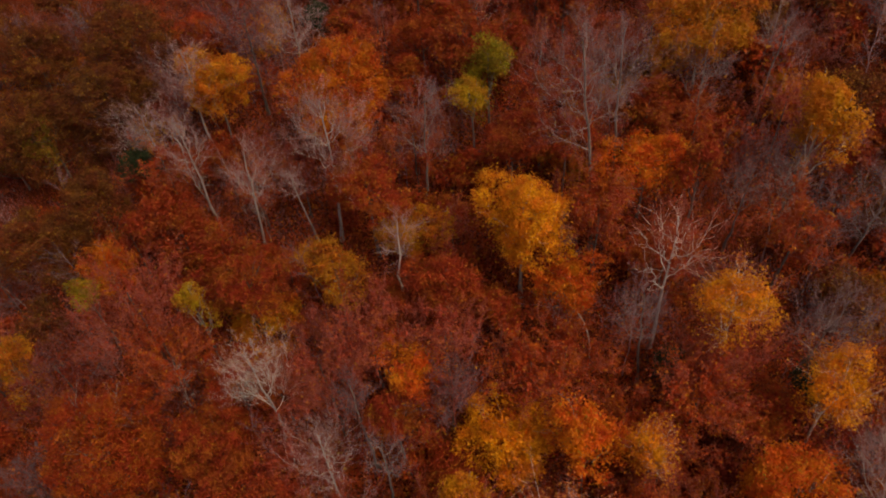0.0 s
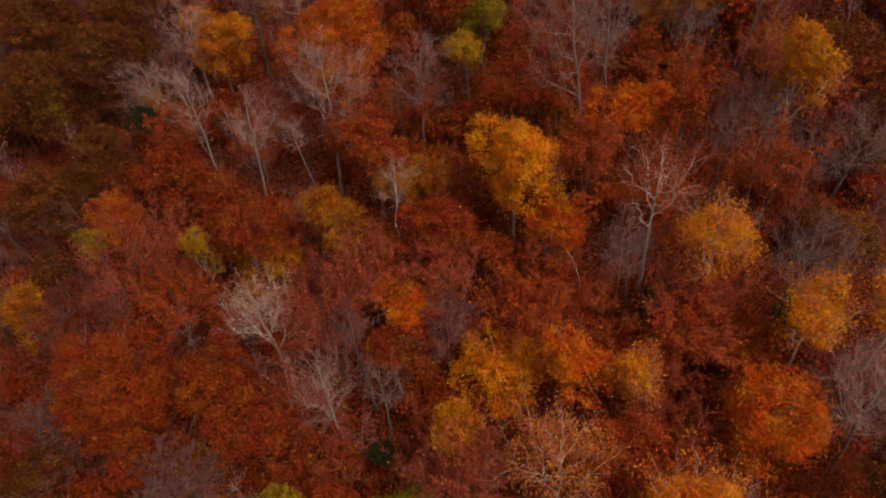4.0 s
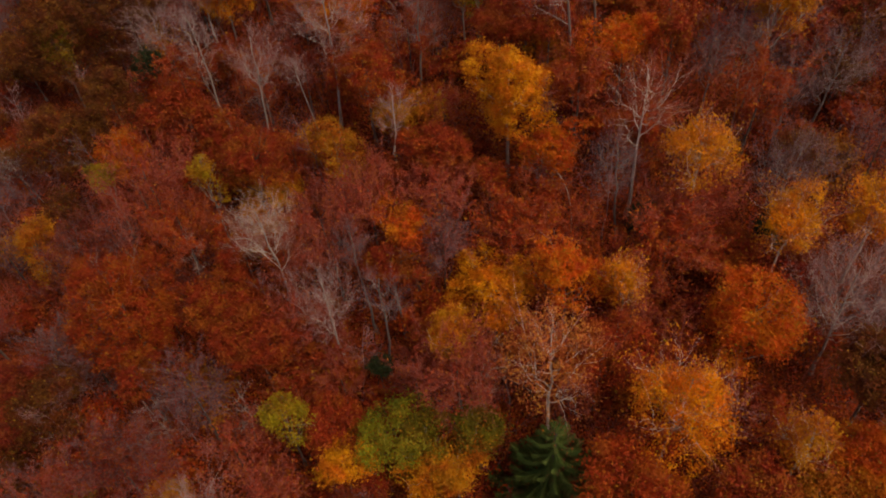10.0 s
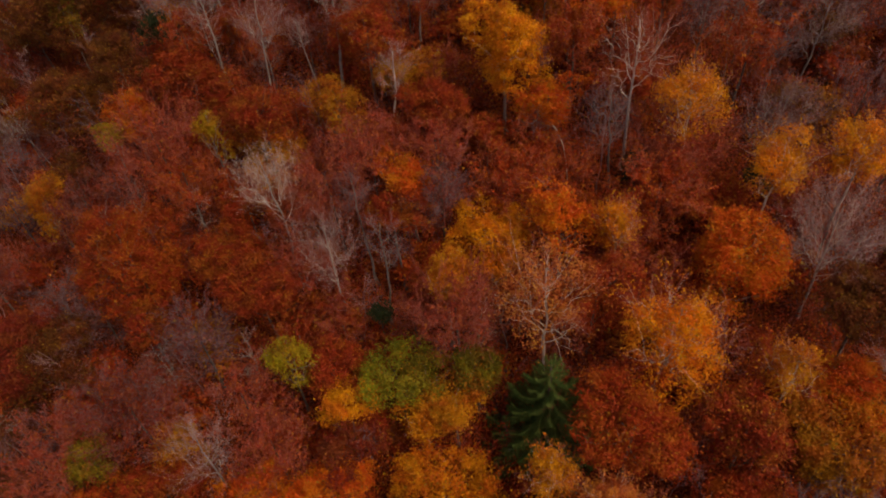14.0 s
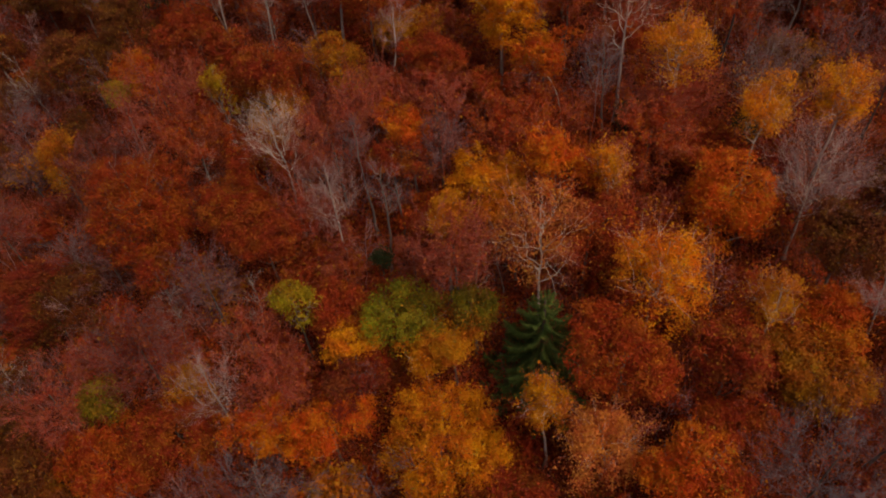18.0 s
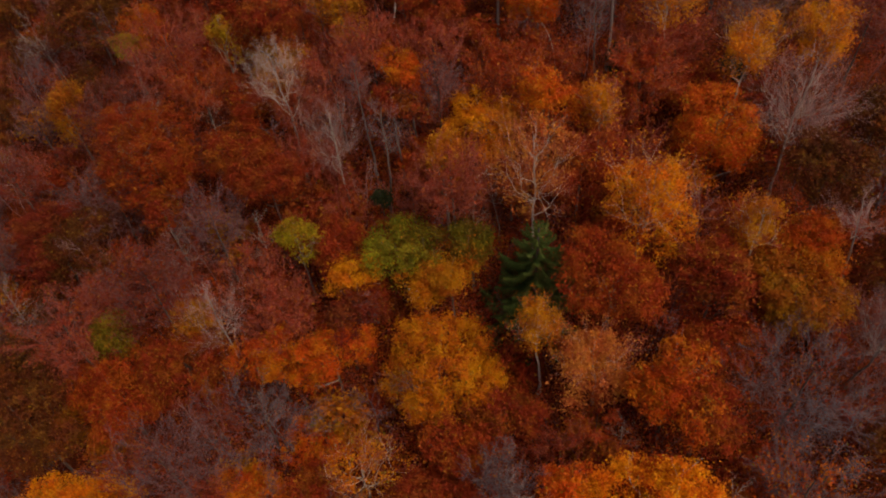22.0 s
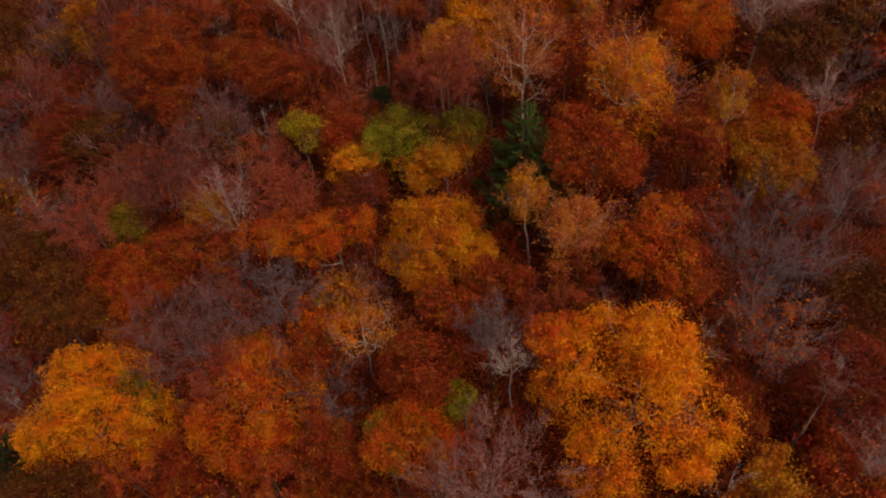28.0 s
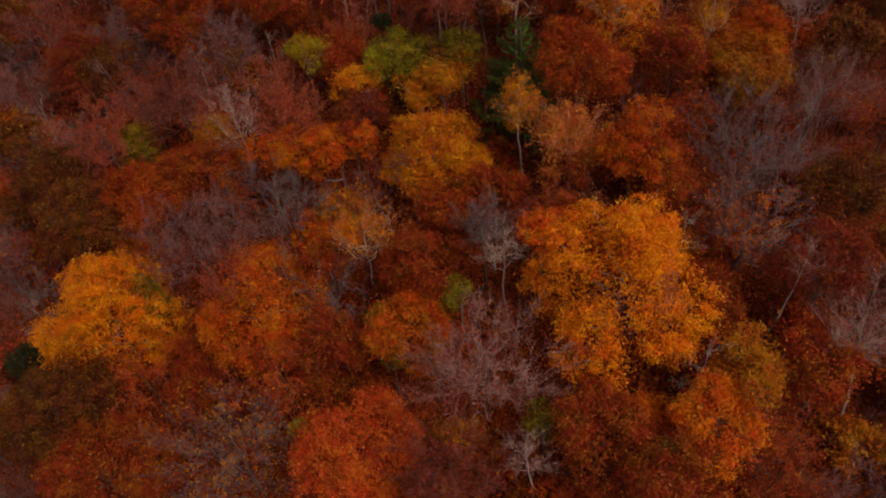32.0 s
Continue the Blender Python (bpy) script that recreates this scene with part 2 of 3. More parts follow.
    b = np.arange(len(p))[:, None] * 4
    tris = np.concatenate([b + [0, 1, 3], b + [1, 2, 3], b + [2, 0, 3]])
    return verts, tris


def leaf_blades(centre, normal, length, width):
    """Pointed leaves, broad at the stalk, their tips drooping: one triangle each."""
    n = len(centre)
    t = unit(np.cross(normal, unit(rng.normal(size=(n, 3)))))
    s = np.cross(normal, t)
    L, W = length[:, None], width[:, None]
    stalk = centre - 0.45 * L * t
    verts = np.stack([stalk - 0.5 * W * s, stalk + 0.5 * W * s, centre + 0.55 * L * t - 0.15 * L * normal], 1).reshape(-1, 3)
    return verts, np.arange(3 * n).reshape(n, 3)


def offshoots(p, q, count, low, high, ratio, spread, lift):
    """Side branches along the straight branches p to q. Returns their starts and ends."""
    n = len(p)
    t = (np.arange(count) + rng.uniform(0.1, 0.9, (n, count))) / count
    t = low + (high - low) * t
    base = p[:, None] + t[..., None] * (q - p)[:, None]
    d = unit(q - p)[:, None]
    side = rng.normal(size=(n, count, 3)); side -= (side * d).sum(-1, keepdims=True) * d
    way = unit(d + spread * unit(side) + np.array([0, 0, lift]))
    length = np.linalg.norm(q - p, axis=-1)[:, None] * ratio * (1.15 - 0.55 * t) * rng.uniform(0.6, 1.25, (n, count))
    return base.reshape(-1, 3), (base + way * length[..., None]).reshape(-1, 3)


def bowed(p, q, sag, steps=3, crook=0.0):
    """Paths from p to q that bow by sag of their length, first outwards and then up (or down for a negative sag), and wander sideways by crook."""
    s = np.linspace(0, 1, steps)[None, :, None]
    L = np.linalg.norm(q - p, axis=-1)[:, None, None]
    way = p[:, None] + s * (q - p)[:, None] - np.array([0, 0, 1.0]) * (sag * L * np.sin(np.pi * s)) + rng.normal(size=(len(p), steps, 3)) * 0.03 * L * np.sin(np.pi * s)
    if crook:
        drift = np.cumsum(rng.normal(size=(len(p), steps, 3)), axis=1)
        drift = drift - drift[:, :1]
        way = way + crook * L / math.sqrt(steps) * (drift - s * drift[:, -1:])
    return way


# ---- the hillside ----
SLOPE_X, SLOPE_Y = 0.185, 0.376


def ease(v, low, high, soft):
    """v between low and high, levelling out softly beyond."""
    v = np.asarray(v, dtype=float)
    return np.where(v > high, high + soft * np.tanh((v - high) / soft), np.where(v < low, low + soft * np.tanh((v - low) / soft), v))


def ground_z(x, y):
    x, y = np.asarray(x, dtype=float), np.asarray(y, dtype=float)
    swell = 0.25 * np.sin(0.31 * x + 1.1) * np.cos(0.27 * y) + 0.12 * np.sin(0.9 * x - 0.7 * y)
    return SLOPE_X * ease(x, -55, 45, 60) + SLOPE_Y * ease(y, -50, 80, 70) + swell


def build_ground():
    fine = np.arange(-60, 90.1, 1.5)
    far = np.array([1.08 ** i * 3 for i in range(1, 84)])
    xs = np.concatenate([-60 - far[::-1], fine[fine <= 60], 60 + far])
    ys = np.concatenate([-60 - far[::-1], fine, 90 + far])
    X, Y = np.meshgrid(xs, ys)
    Z = ground_z(X, Y)
    nx, ny = len(xs), len(ys)
    i = np.arange(nx * ny).reshape(ny, nx)
    quads = np.stack([i[:-1, :-1], i[:-1, 1:], i[1:, 1:], i[1:, :-1]], -1).reshape(-1, 4)
    me = mesh_of("ground", np.stack([X, Y, Z], -1).reshape(-1, 3), quads, LITTER, True)
    tagged(new("ground", me), "steep forest floor covered with red and brown fallen leaves", "ground", kind="structure")


build_ground()
SPOTS = []


def planted(name, x, y, label, category, group):
    root = new(name)
    root.location = (x, y, float(ground_z(x, y)) - 0.08)
    root.rotation_euler = (0, 0, 0)
    return tagged(root, label, category, group)


def trunk_path(height, lean=(0, 0), wobble=0.12, steps=9):
    s = np.linspace(0, 1, steps)
    bend = np.cumsum(rng.normal(size=(steps, 2)), axis=0) * wobble * height / 30
    bend -= bend[0]
    return np.stack([bend[:, 0] + lean[0] * s, bend[:, 1] + lean[1] * s, s * height], -1)


def along(path, s):
    f = np.clip(np.asarray(s) * (len(path) - 1), 0, len(path) - 1.001)
    i = f.astype(int)
    return path[i] + (f - i)[..., None] * (path[i + 1] - path[i])


def add_trunk(root, path, r, material, label=""):
    s = np.linspace(0, 1, len(path))
    radii = r * (1 - 0.72 * s) * (1 + 0.7 * np.exp(-s * 16))
    v, f = tubes(path[None], radii[None], 8)
    return part("trunk", mesh_of("trunk", v, f, material, True), root, label)


def crown_points(a, b, centre, count, lump, ragged, skirt):
    """Where the leaves of a crown sit: in small sprays over boughs that swell out of an uneven egg shape, with gaps between; skirt: how far it hangs below its middle."""
    grain = float(np.clip(lump * min(a, b), 0.20, 0.40))
    area = 2 * np.pi * a * (a + 0.5 * (b + skirt))
    clumps = int(np.clip(area / (1.9 * grain ** 2), 40, 1100))
    k = np.arange(clumps) + 0.5
    z = 1 - 1.85 * k / clumps
    th = k * 2.39996 + rng.uniform(0, 6)
    d = np.stack([np.sqrt(1 - z * z) * np.cos(th), np.sqrt(1 - z * z) * np.sin(th), z], -1)
    d = unit(d + rng.normal(size=d.shape) * 0.12)
    swells = int(np.clip(4 + 1.9 * a, 6, 18))
    j = np.arange(swells) + 0.5
    jz, jt = 1 - 1.8 * j / swells, j * 2.39996 + rng.uniform(0, 6)
    lobe = unit(np.stack([np.sqrt(1 - jz * jz) * np.cos(jt), np.sqrt(1 - jz * jz) * np.sin(jt), jz], -1) + rng.normal(size=(swells, 3)) * 0.32)
    wild = float(np.clip(3.6 / a - 0.45, 0.15, 1.0))
    height = rng.uniform(1 - 0.42 * wild, 1 + 0.3 * wild, swells)
    near = d @ lobe.T
    which = near.argmax(1)
    half = 2.0 / math.sqrt(swells)
    swell = np.clip(1 - (np.arccos(np.clip(near.max(1), -1, 1)) / half) ** 2, 0, 1)
    valley = 0.2 + 0.28 * wild
    reach = ((1 - valley + valley * np.sqrt(swell)) * height[which] * rng.uniform(1 - 0.4 * ragged, 1.05, clumps))[:, None]
    size = grain * rng.uniform(0.6, 1.5, clumps)
    axes = np.where(d[:, 2:] > 0, np.array([a, a, b]), np.array([a, a, skirt]))
    around = np.arctan2(d[:, 1], d[:, 0])
    uneven = (1 + 0.14 * wild * np.sin(around + rng.uniform(0, 6)) + 0.10 * wild * np.sin(2 * around + rng.uniform(0, 6)))[:, None]
    full = 1 + 0.22 * np.clip(-d[:, 2:], 0, 1) * np.array([1, 1, 0])
    heart = d * (axes - 0.5 * size[:, None]) * reach * uneven * full
    weight = size ** 2 * (0.15 + swell) * rng.uniform(0.1, 1.6, clumps)
    pick = rng.choice(clumps, count, p=weight / weight.sum())
    o = unit(unit(rng.normal(size=(count, 3))) + 0.4 * d[pick] + [0, 0, 0.3])
    r = size[pick] * np.where(rng.random(count) < 0.08, rng.uniform(1.0, 2.3, count), rng.uniform(0.05, 1.25, count) ** 0.6)
    p = heart[pick] + o * r[:, None] * np.array([1.15, 1.15, 0.62])
    normal = unit(0.7 * o + 0.8 * unit(rng.normal(size=(count, 3))) + [0, 0, 0.35])
    return centre + p, normal, centre + heart


def add_crown(root, a, b, centre, material, density=1.0, leaf=0.115, lump=0.215, ragged=0.46, label=""):
    skirt = min(max(b, 0.8 * centre[2] - 0.5), 1.45 * b + 0.4) if density > 0.4 else b
    area = 2 * np.pi * a * (a + 0.5 * (b + skirt))
    count = int(np.clip(area * 112 * density * (0.13 / leaf) ** 1.7, 150, 46000))
    p, normal, hearts = crown_points(a, b, centre, count, lump, ragged, skirt)
    size = leaf * rng.uniform(0.55, 1.5, count)
    inner = rng.choice(count, int(count * 0.16))
    deep = centre + (p[inner] - centre) * rng.uniform(0.35, 0.85, (len(inner), 1))
    p, normal = np.concatenate([p, deep]), np.concatenate([normal, normal[inner]])
    size = np.concatenate([size, leaf * rng.uniform(1.2, 1.8, len(inner))])
    v, f = leaf_blades(p, normal, size, size * 0.7)
    tagged(part("crown", mesh_of("crown", v, f, material), root, label), kind="stuff")
    return hearts


def add_limbs(root, path, ends, r, material, low=0.3, high=0.92, name="limb", label=""):
    """One mesh for each main limb, from the trunk to its end, with its side branches."""
    top = path[-1][2]
    for e in ends:
        s = np.clip((e[2] / top) - rng.uniform(0.18, 0.38), low, high)
        p = along(path, np.array([s]))
        q = e[None]
        way = bowed(p, q, 0.10, 6)
        rad = r * (1 - 0.55 * s) * np.linspace(0.62, 0.16, 6)[None]
        v, f = tubes(way, rad, 5)
        b0, b1 = offshoots(way[0, 2:5], way[0, 3:6], 2, 0.1, 0.9, 1.5, 0.9, 0.35)
        v2, f2 = tubes(bowed(b0, b1, 0.06, 3), np.full((len(b0), 3), r * 0.14) * [1, 0.7, 0.3], 3)
        part(name, mesh_of(name, np.concatenate([v, v2]), np.concatenate([f, f2 + len(v)]), material, True), root, label)


TINTS = {"scarlet": "bright scarlet", "red": "deep red", "crimson": "dark crimson", "rust": "rusty red-brown", "orange": "burnt orange",
         "apricot": "glowing orange", "blaze": "blazing orange", "lilac": "pinkish grey", "ember": "glowing red", "amber": "amber brown", "gold": "golden yellow", "yellow": "lemon yellow", "olive": "olive-yellow",
         "green": "green, barely turned", "rose": "dusky rose", "mauve": "faded mauve", "slate": "grey-violet", "peach": "pale peach", "evergreen": "dark green", "umber": "vignette-darkened russet-brown", "moss": "dull olive-green",
         "white": "nearly white", "pale": "pale grey", "grey": "mid-grey", "dark": "dark brown"}


def size_word(height):
    return "small" if height < 6.5 else "tall" if height > 10.5 else "medium-sized"


def autumn_tree(x, y, height, a, b, tint, density=1.0, leaf=0.115):
    SPOTS.append((x, y, a))
    root = planted("autumn_tree", x, y, f"{size_word(height)} broadleaf tree with {TINTS[tint]} autumn leaves on a slope", "tree", "leafy autumn trees")
    path = trunk_path(height - 0.7 * b)
    r = 0.03 + 0.0085 * height
    bark = BARK["white" if tint in ("gold", "peach") else "pale" if tint in ("apricot", "blaze") else "dark" if tint in ("rust", "crimson", "red", "green", "umber") else "grey"]
    add_trunk(root, path, r, BARK["grey" if tint in ("gold", "peach", "apricot", "blaze") else "umber"])
    centre = np.array([path[-1][0], path[-1][1], height - b])
    hearts = add_crown(root, a, b, centre, LEAVES[tint], density, leaf)
    add_limbs(root, path, hearts[rng.permutation(len(hearts))[:7]], r, bark)
    return root


def boughs(root, path, height, a, b, bark, twig_bark, limbs, second, third, fourth, r, fine, low=0.35, by_limb=True, crook=0.12):
    """The naked frame of a crown: ascending limbs (one mesh each, with their branches) and a haze of twigs."""
    centre = along(path, np.array([1.0]))[0] * [1, 1, 0] + [0, 0, height - b]
    k = np.arange(limbs) + 0.5
    z = 1 - 1.15 * k / limbs
    th = k * 2.39996 + rng.uniform(0, 6)
    d = np.stack([np.sqrt(1 - z * z) * np.cos(th), np.sqrt(1 - z * z) * np.sin(th), z], -1)
    ends = centre + unit(d + 0.15 * rng.normal(size=d.shape)) * [a, a, b] * rng.uniform(0.72, 0.95, limbs)[:, None]
    top = path[-1][2]
    tips, twig_p, twig_q, twig_r = [], [], [], []
    for e in ends:
        aside = math.hypot(e[0] - centre[0], e[1] - centre[1])
        s = float(np.clip((e[2] - aside * rng.uniform(0.7, 1.5) - 0.4) / top, low, 0.97))
        p = along(path, np.array([s]))
        way = bowed(p, e[None], 0.09, 7, crook)
        rl = r * (1.0 - 0.6 * s)
        v, f = tubes(way, rl * np.array([[0.72, 0.6, 0.48, 0.38, 0.28, 0.19, 0.1]]), 5)
        b0, b1 = offshoots(way[0, 1:6], way[0, 2:7], second, 0, 1, 2.7, 0.85, 0.15)
        v2, f2 = tubes(bowed(b0, b1, 0.06, 4, crook), rl * 0.22 * np.array([[1, 0.75, 0.5, 0.2]]).repeat(len(b0), 0), 4)
        c0, c1 = offshoots(b0, b1, third, 0.15, 1, 0.55, 0.65, 0.25)
        limb = part("limb", mesh_of("limb", np.concatenate([v, v2]), np.concatenate([f, f2 + len(v)]), bark, True), root)
        d0, d1 = offshoots(c0, c1, fourth, 0.1, 1, 0.6, 0.7, 0.12)
        thick = np.concatenate([np.full(len(c0), max(rl * 0.09, fine)), np.full(len(d0), fine)])
        if by_limb:
            v, f = spikes(np.concatenate([c0, d0]), np.concatenate([c1, d1]), thick)
            tagged(part("twig_spray", mesh_of("twig_spray", v, f, twig_bark), limb), kind="stuff")
        twig_p += [c0, d0]; twig_q += [c1, d1]; twig_r += [thick]
        tips.append(d1)
    if not by_limb:
        v, f = spikes(np.concatenate(twig_p), np.concatenate(twig_q), np.concatenate(twig_r))
        tagged(part("twig_spray", mesh_of("twig_spray", v, f, twig_bark), root), kind="stuff")
    return np.concatenate(tips)


def tip_leaves(root, tips, share, material, leaf, label=""):
    keep = tips[rng.random(len(tips)) < share]
    if len(keep) < 5:
        return
    p = keep + rng.normal(size=keep.shape) * 0.10
    size = leaf * rng.uniform(0.6, 1.4, len(p))
    v, f = leaf_blades(p, unit(rng.normal(size=p.shape) + [0, 0, 0.7]), size, size * 0.68)
    tagged(part("foliage", mesh_of("foliage", v, f, material), root, label), kind="stuff")


def bare_tree(x, y, height, a, b, tint, lean=(0, 0), trunk=""):
    SPOTS.append((x, y, min(0.25 * a, 0.6)))
    root = planted("bare_tree", x, y, f"{size_word(height)} leafless tree with {TINTS[tint]} bark and fine twigs", "tree", "bare trees")
    path = trunk_path(height - 0.35 * b, lean, 0.3)
    r = 0.035 + 0.0075 * height
    bark = BARK[tint]
    # trunk one step darker than its limbs: darker bark plus painted shade
    add_trunk(root, path, 0.85 * r, BARK[trunk or {"white": "grey", "pale": "grey"}.get(tint, "umber")])
    boughs(root, path, height, a, b, bark, BARK["ash" if tint == "white" else "lilac" if tint == "pale" else "mauve"], int(np.clip(5.5 * a, 8, 15)), 3, 5, 5, r * 0.34, 0.0046, 0.3, True, 0.12)
    return root


def twiggy_tree(x, y, height, a, b, tint, share=0.95, leaves="", limbs=14):
    SPOTS.append((x, y, a))
    root = planted("twiggy_tree", x, y, f"{size_word(height)} tree with dense {TINTS[tint]} twigs and few remaining {TINTS[leaves] + ' ' if leaves else ''}leaves", "tree", "half-bare twiggy trees")
    path = trunk_path(height - 0.5 * b)
    r = 0.035 + 0.008 * height
    bark = BARK[tint]
    add_trunk(root, path, r, BARK["dark"])
    tips = boughs(root, path, height, a, b, bark, bark, limbs, 2, 5, 7, r * 0.42, 0.009, 0.25, False)
    tip_leaves(root, tips, share * {"slate": 0.16, "mauve": 0.25, "lilac": 0.2, "scarlet": 1.0, "rose": 0.5, "rust": 0.5}.get(tint, 0.7), LEAVES[leaves or tint], 0.15)
    return root


def birch_tree(x, y, height, a, b, tint, share=0.7, thick=0.3):
    SPOTS.append((x, y, a * 0.8))
    root = planted("birch_tree", x, y, f"{size_word(height)} birch with white limbs and thin {TINTS[tint]} foliage", "tree", "birches")
    path = trunk_path(height - 0.35 * b, (0, 0), 0.25)
    r = 0.035 + 0.0075 * height
    add_trunk(root, path, 0.9 * r, BARK["pale"], "pale grey birch trunk")
    tips = boughs(root, path, height, a, b, BARK["white"], BARK["rose"], 12, 2, 5, 4, r * 0.62, 0.006, 0.3)
    tip_leaves(root, tips, share, LEAVES[tint], 0.11)
    centre = path[-1] * [1, 1, 0] + [0, 0, height - b]
    add_crown(root, a, b, centre, LEAVES[tint], thick, 0.105, 0.24, 0.5, "thin ragged foliage")
    return root


def spruce_tree(x, y, height, reach):
    SPOTS.append((x, y, 1.5 * reach))
    root = planted("spruce_tree", x, y, "dark green spruce with drooping tiers of boughs among red trees", "tree", "conifers")
    path = trunk_path(height, (0, 0), 0.03)
    add_trunk(root, path, 0.2, BARK["dark"])
    shapes = []
    for _ in range(6):
        n = 30
        s = np.linspace(0.10, 1, n)
        spine = np.stack([s, 0.03 * np.sin(5 * s + rng.uniform(0, 6)), -0.26 * np.sin(s * 2.2) + 0.22 * s ** 3], -1)
        v, f = tubes(spine[None, ::3], np.linspace(0.014, 0.004, len(spine[::3]))[None], 4)
        P, Q = [], []
        for sign in (-1, 1):
            length = (0.10 * np.sin(np.pi * np.clip(1.05 - s, 0, 1) ** 0.8) + 0.045) * rng.uniform(0.6, 1.3, n)
            P.append(spine); Q.append(spine + np.stack([0.8 * length, sign * length, -0.30 * length], -1))
        P, Q = np.concatenate(P), np.concatenate(Q)
        t0, t1 = offshoots(P, Q, 5, 0.0, 1, 0.5, 0.8, -0.35)
        u0, u1 = offshoots(spine[:-1], spine[1:], 5, 0, 1, 2.2, 0.9, 0.5)
        P2, Q2 = np.concatenate([P, t0, u0]), np.concatenate([Q, t1, u1])
        v2, f2 = spikes(P2, Q2, np.concatenate([np.full(len(P), 0.014), np.full(len(t0), 0.010), np.full(len(u0), 0.009)]))
        wood = np.concatenate([f[:, [0, 1, 2]], f[:, [0, 2, 3]]])
        shapes.append(mesh_of("bough", np.concatenate([v, v2]), np.concatenate([wood, f2 + len(v)]), NEEDLES))
    tiers = 15
    for i in range(tiers):
        u = i / (tiers - 1)
        count = 6 + round(4 * u)
        for j in range(count):
            long = reach * (0.12 + 0.92 * u ** 0.8) * rng.uniform(0.78, 1.15)
            bough = part("bough", shapes[int(rng.integers(6))], root)
            bough.location = along(path, np.array([1 - 0.93 * u + rng.uniform(-0.015, 0.015)]))[0]
            bough.rotation_euler = (rng.normal() * 0.15, 0.22 - 0.9 * (1 - u) ** 2 + rng.normal() * 0.1, 2 * math.pi * (j + 0.5 * (i % 2) + rng.uniform(-0.22, 0.22)) / count)
            bough.scale = (long, long * rng.uniform(0.8, 1.1), long)
    v, f = spikes(path[-1:] - [0, 0, 0.3], path[-1:] + [0, 0, 0.6], np.array([0.05]))
    part("leader", mesh_of("leader", v, f, NEEDLES), root)
    return root


def shrub(x, y, height, a, tint):
    root = planted("shrub", x, y, f"low undergrowth shrub with {TINTS[tint]} leaves", "shrub", "undergrowth shrubs")
    n = 5
    th = rng.uniform(0, 6.28, n)
    ends = np.stack([0.7 * a * np.cos(th), 0.7 * a * np.sin(th), height * rng.uniform(0.6, 0.95, n)], -1)
    for e in ends:
        v, f = tubes(bowed(np.zeros((1, 3)), e[None], -0.1, 5), np.linspace(0.03, 0.008, 5)[None], 4)
        part("stem", mesh_of("stem", v, f, BARK["dark"], True), root)
    add_crown(root, a, height * 0.5, np.array([0, 0, height * 0.52]), LEAVES[tint], 0.75, 0.19, 0.42, 0.45)
    return root


def evergreen_bush(x, y, height, a, b, tint):
    SPOTS.append((x, y, a))
    root = planted("evergreen_bush", x, y, "dark evergreen bush in a gap between red trees", "bush", "evergreen bushes")
    path = trunk_path(height - b)
    add_trunk(root, path, 0.07, BARK["dark"])
    hearts = add_crown(root, a, b, np.array([path[-1][0], path[-1][1], height - b]), LEAVES[tint])
    add_limbs(root, path, hearts[:4], 0.07, BARK["dark"])
    return root


# ---- the trees that can be told apart ----
spruce_tree(3.6, 10.5, 8.2, 3.5)
autumn_tree(2.5, 31.2, 11.3, 2.7, 3.5, "gold", 1.2, 0.115)
autumn_tree(1.0, 42.6, 8.6, 1.9, 2.1, "olive")
autumn_tree(-0.1, 40.7, 7.7, 1.5, 1.0, "yellow")
autumn_tree(-9.4, 42.9, 10.2, 3.8, 2.9, "orange")
bare_tree(-10.0, 36.9, 13.8, 2.8, 4.5, "pale", lean=(0.8, 0.2))
bare_tree(-11.7, 37.0, 8.0, 0.9, 2.0, "pale", lean=(-0.2, -0.1))
bare_tree(-3.8, 37.8, 11.1, 2.1, 3.4, "grey", lean=(0.6, 0.1))
bare_tree(-5.3, 31.6, 9.3, 1.3, 2.2, "pale", lean=(0.3, 0.0), trunk="white")
autumn_tree(-4.8, 33.9, 6.3, 2.4, 1.8, "amber")
autumn_tree(-9.4, 31.0, 7.5, 2.2, 1.6, "amber", 0.7)
bare_tree(-24.6, 44.7, 8.4, 2.8, 2.3, "pale", lean=(-0.3, -0.2))
bare_tree(-19.6, 39.7, 11.4, 2.0, 2.4, "pale", lean=(-0.3, -0.1))
bare_tree(-20.0, 44.3, 12.0, 1.9, 3.3, "pale")
autumn_tree(-18.9, 45.5, 9.2, 2.9, 2.3, "amber")
bare_tree(-15.8, 36.8, 11.5, 1.9, 2.8, "pale", lean=(0.3, 0.1))
bare_tree(-12.8, 47.7, 10.5, 2.2, 2.8, "pale")
twiggy_tree(-16.5, 48.4, 10.9, 3.4, 4.4, "mauve")
bare_tree(7.2, 33.3, 17.0, 3.1, 4.1, "grey", lean=(-1.8, 0.3))
bare_tree(8.8, 37.1, 13.5, 2.2, 3.5, "grey", lean=(-0.3, 0.1))
autumn_tree(10.4, 34.9, 7.0, 2.7, 2.3, "orange")
bare_tree(14.4, 38.9, 9.5, 2.0, 3.5, "grey", lean=(-0.5, 0.2))
autumn_tree(14.8, 42.0, 8.8, 3.2, 2.3, "amber")
autumn_tree(19.2, 33.2, 11.4, 1.9, 2.9, "gold")
bare_tree(15.3, 31.9, 7.6, 1.7, 2.2, "grey", lean=(0.3, -0.1))
bare_tree(18.3, 32.4, 7.8, 2.2, 2.0, "grey", lean=(-0.2, 0.1))
bare_tree(18.5, 39.8, 8.9, 1.4, 2.2, "grey", lean=(0.2, -0.1))
birch_tree(10.1, 26.8, 12.4, 2.3, 2.9, "rose", share=0.4, thick=0.05)
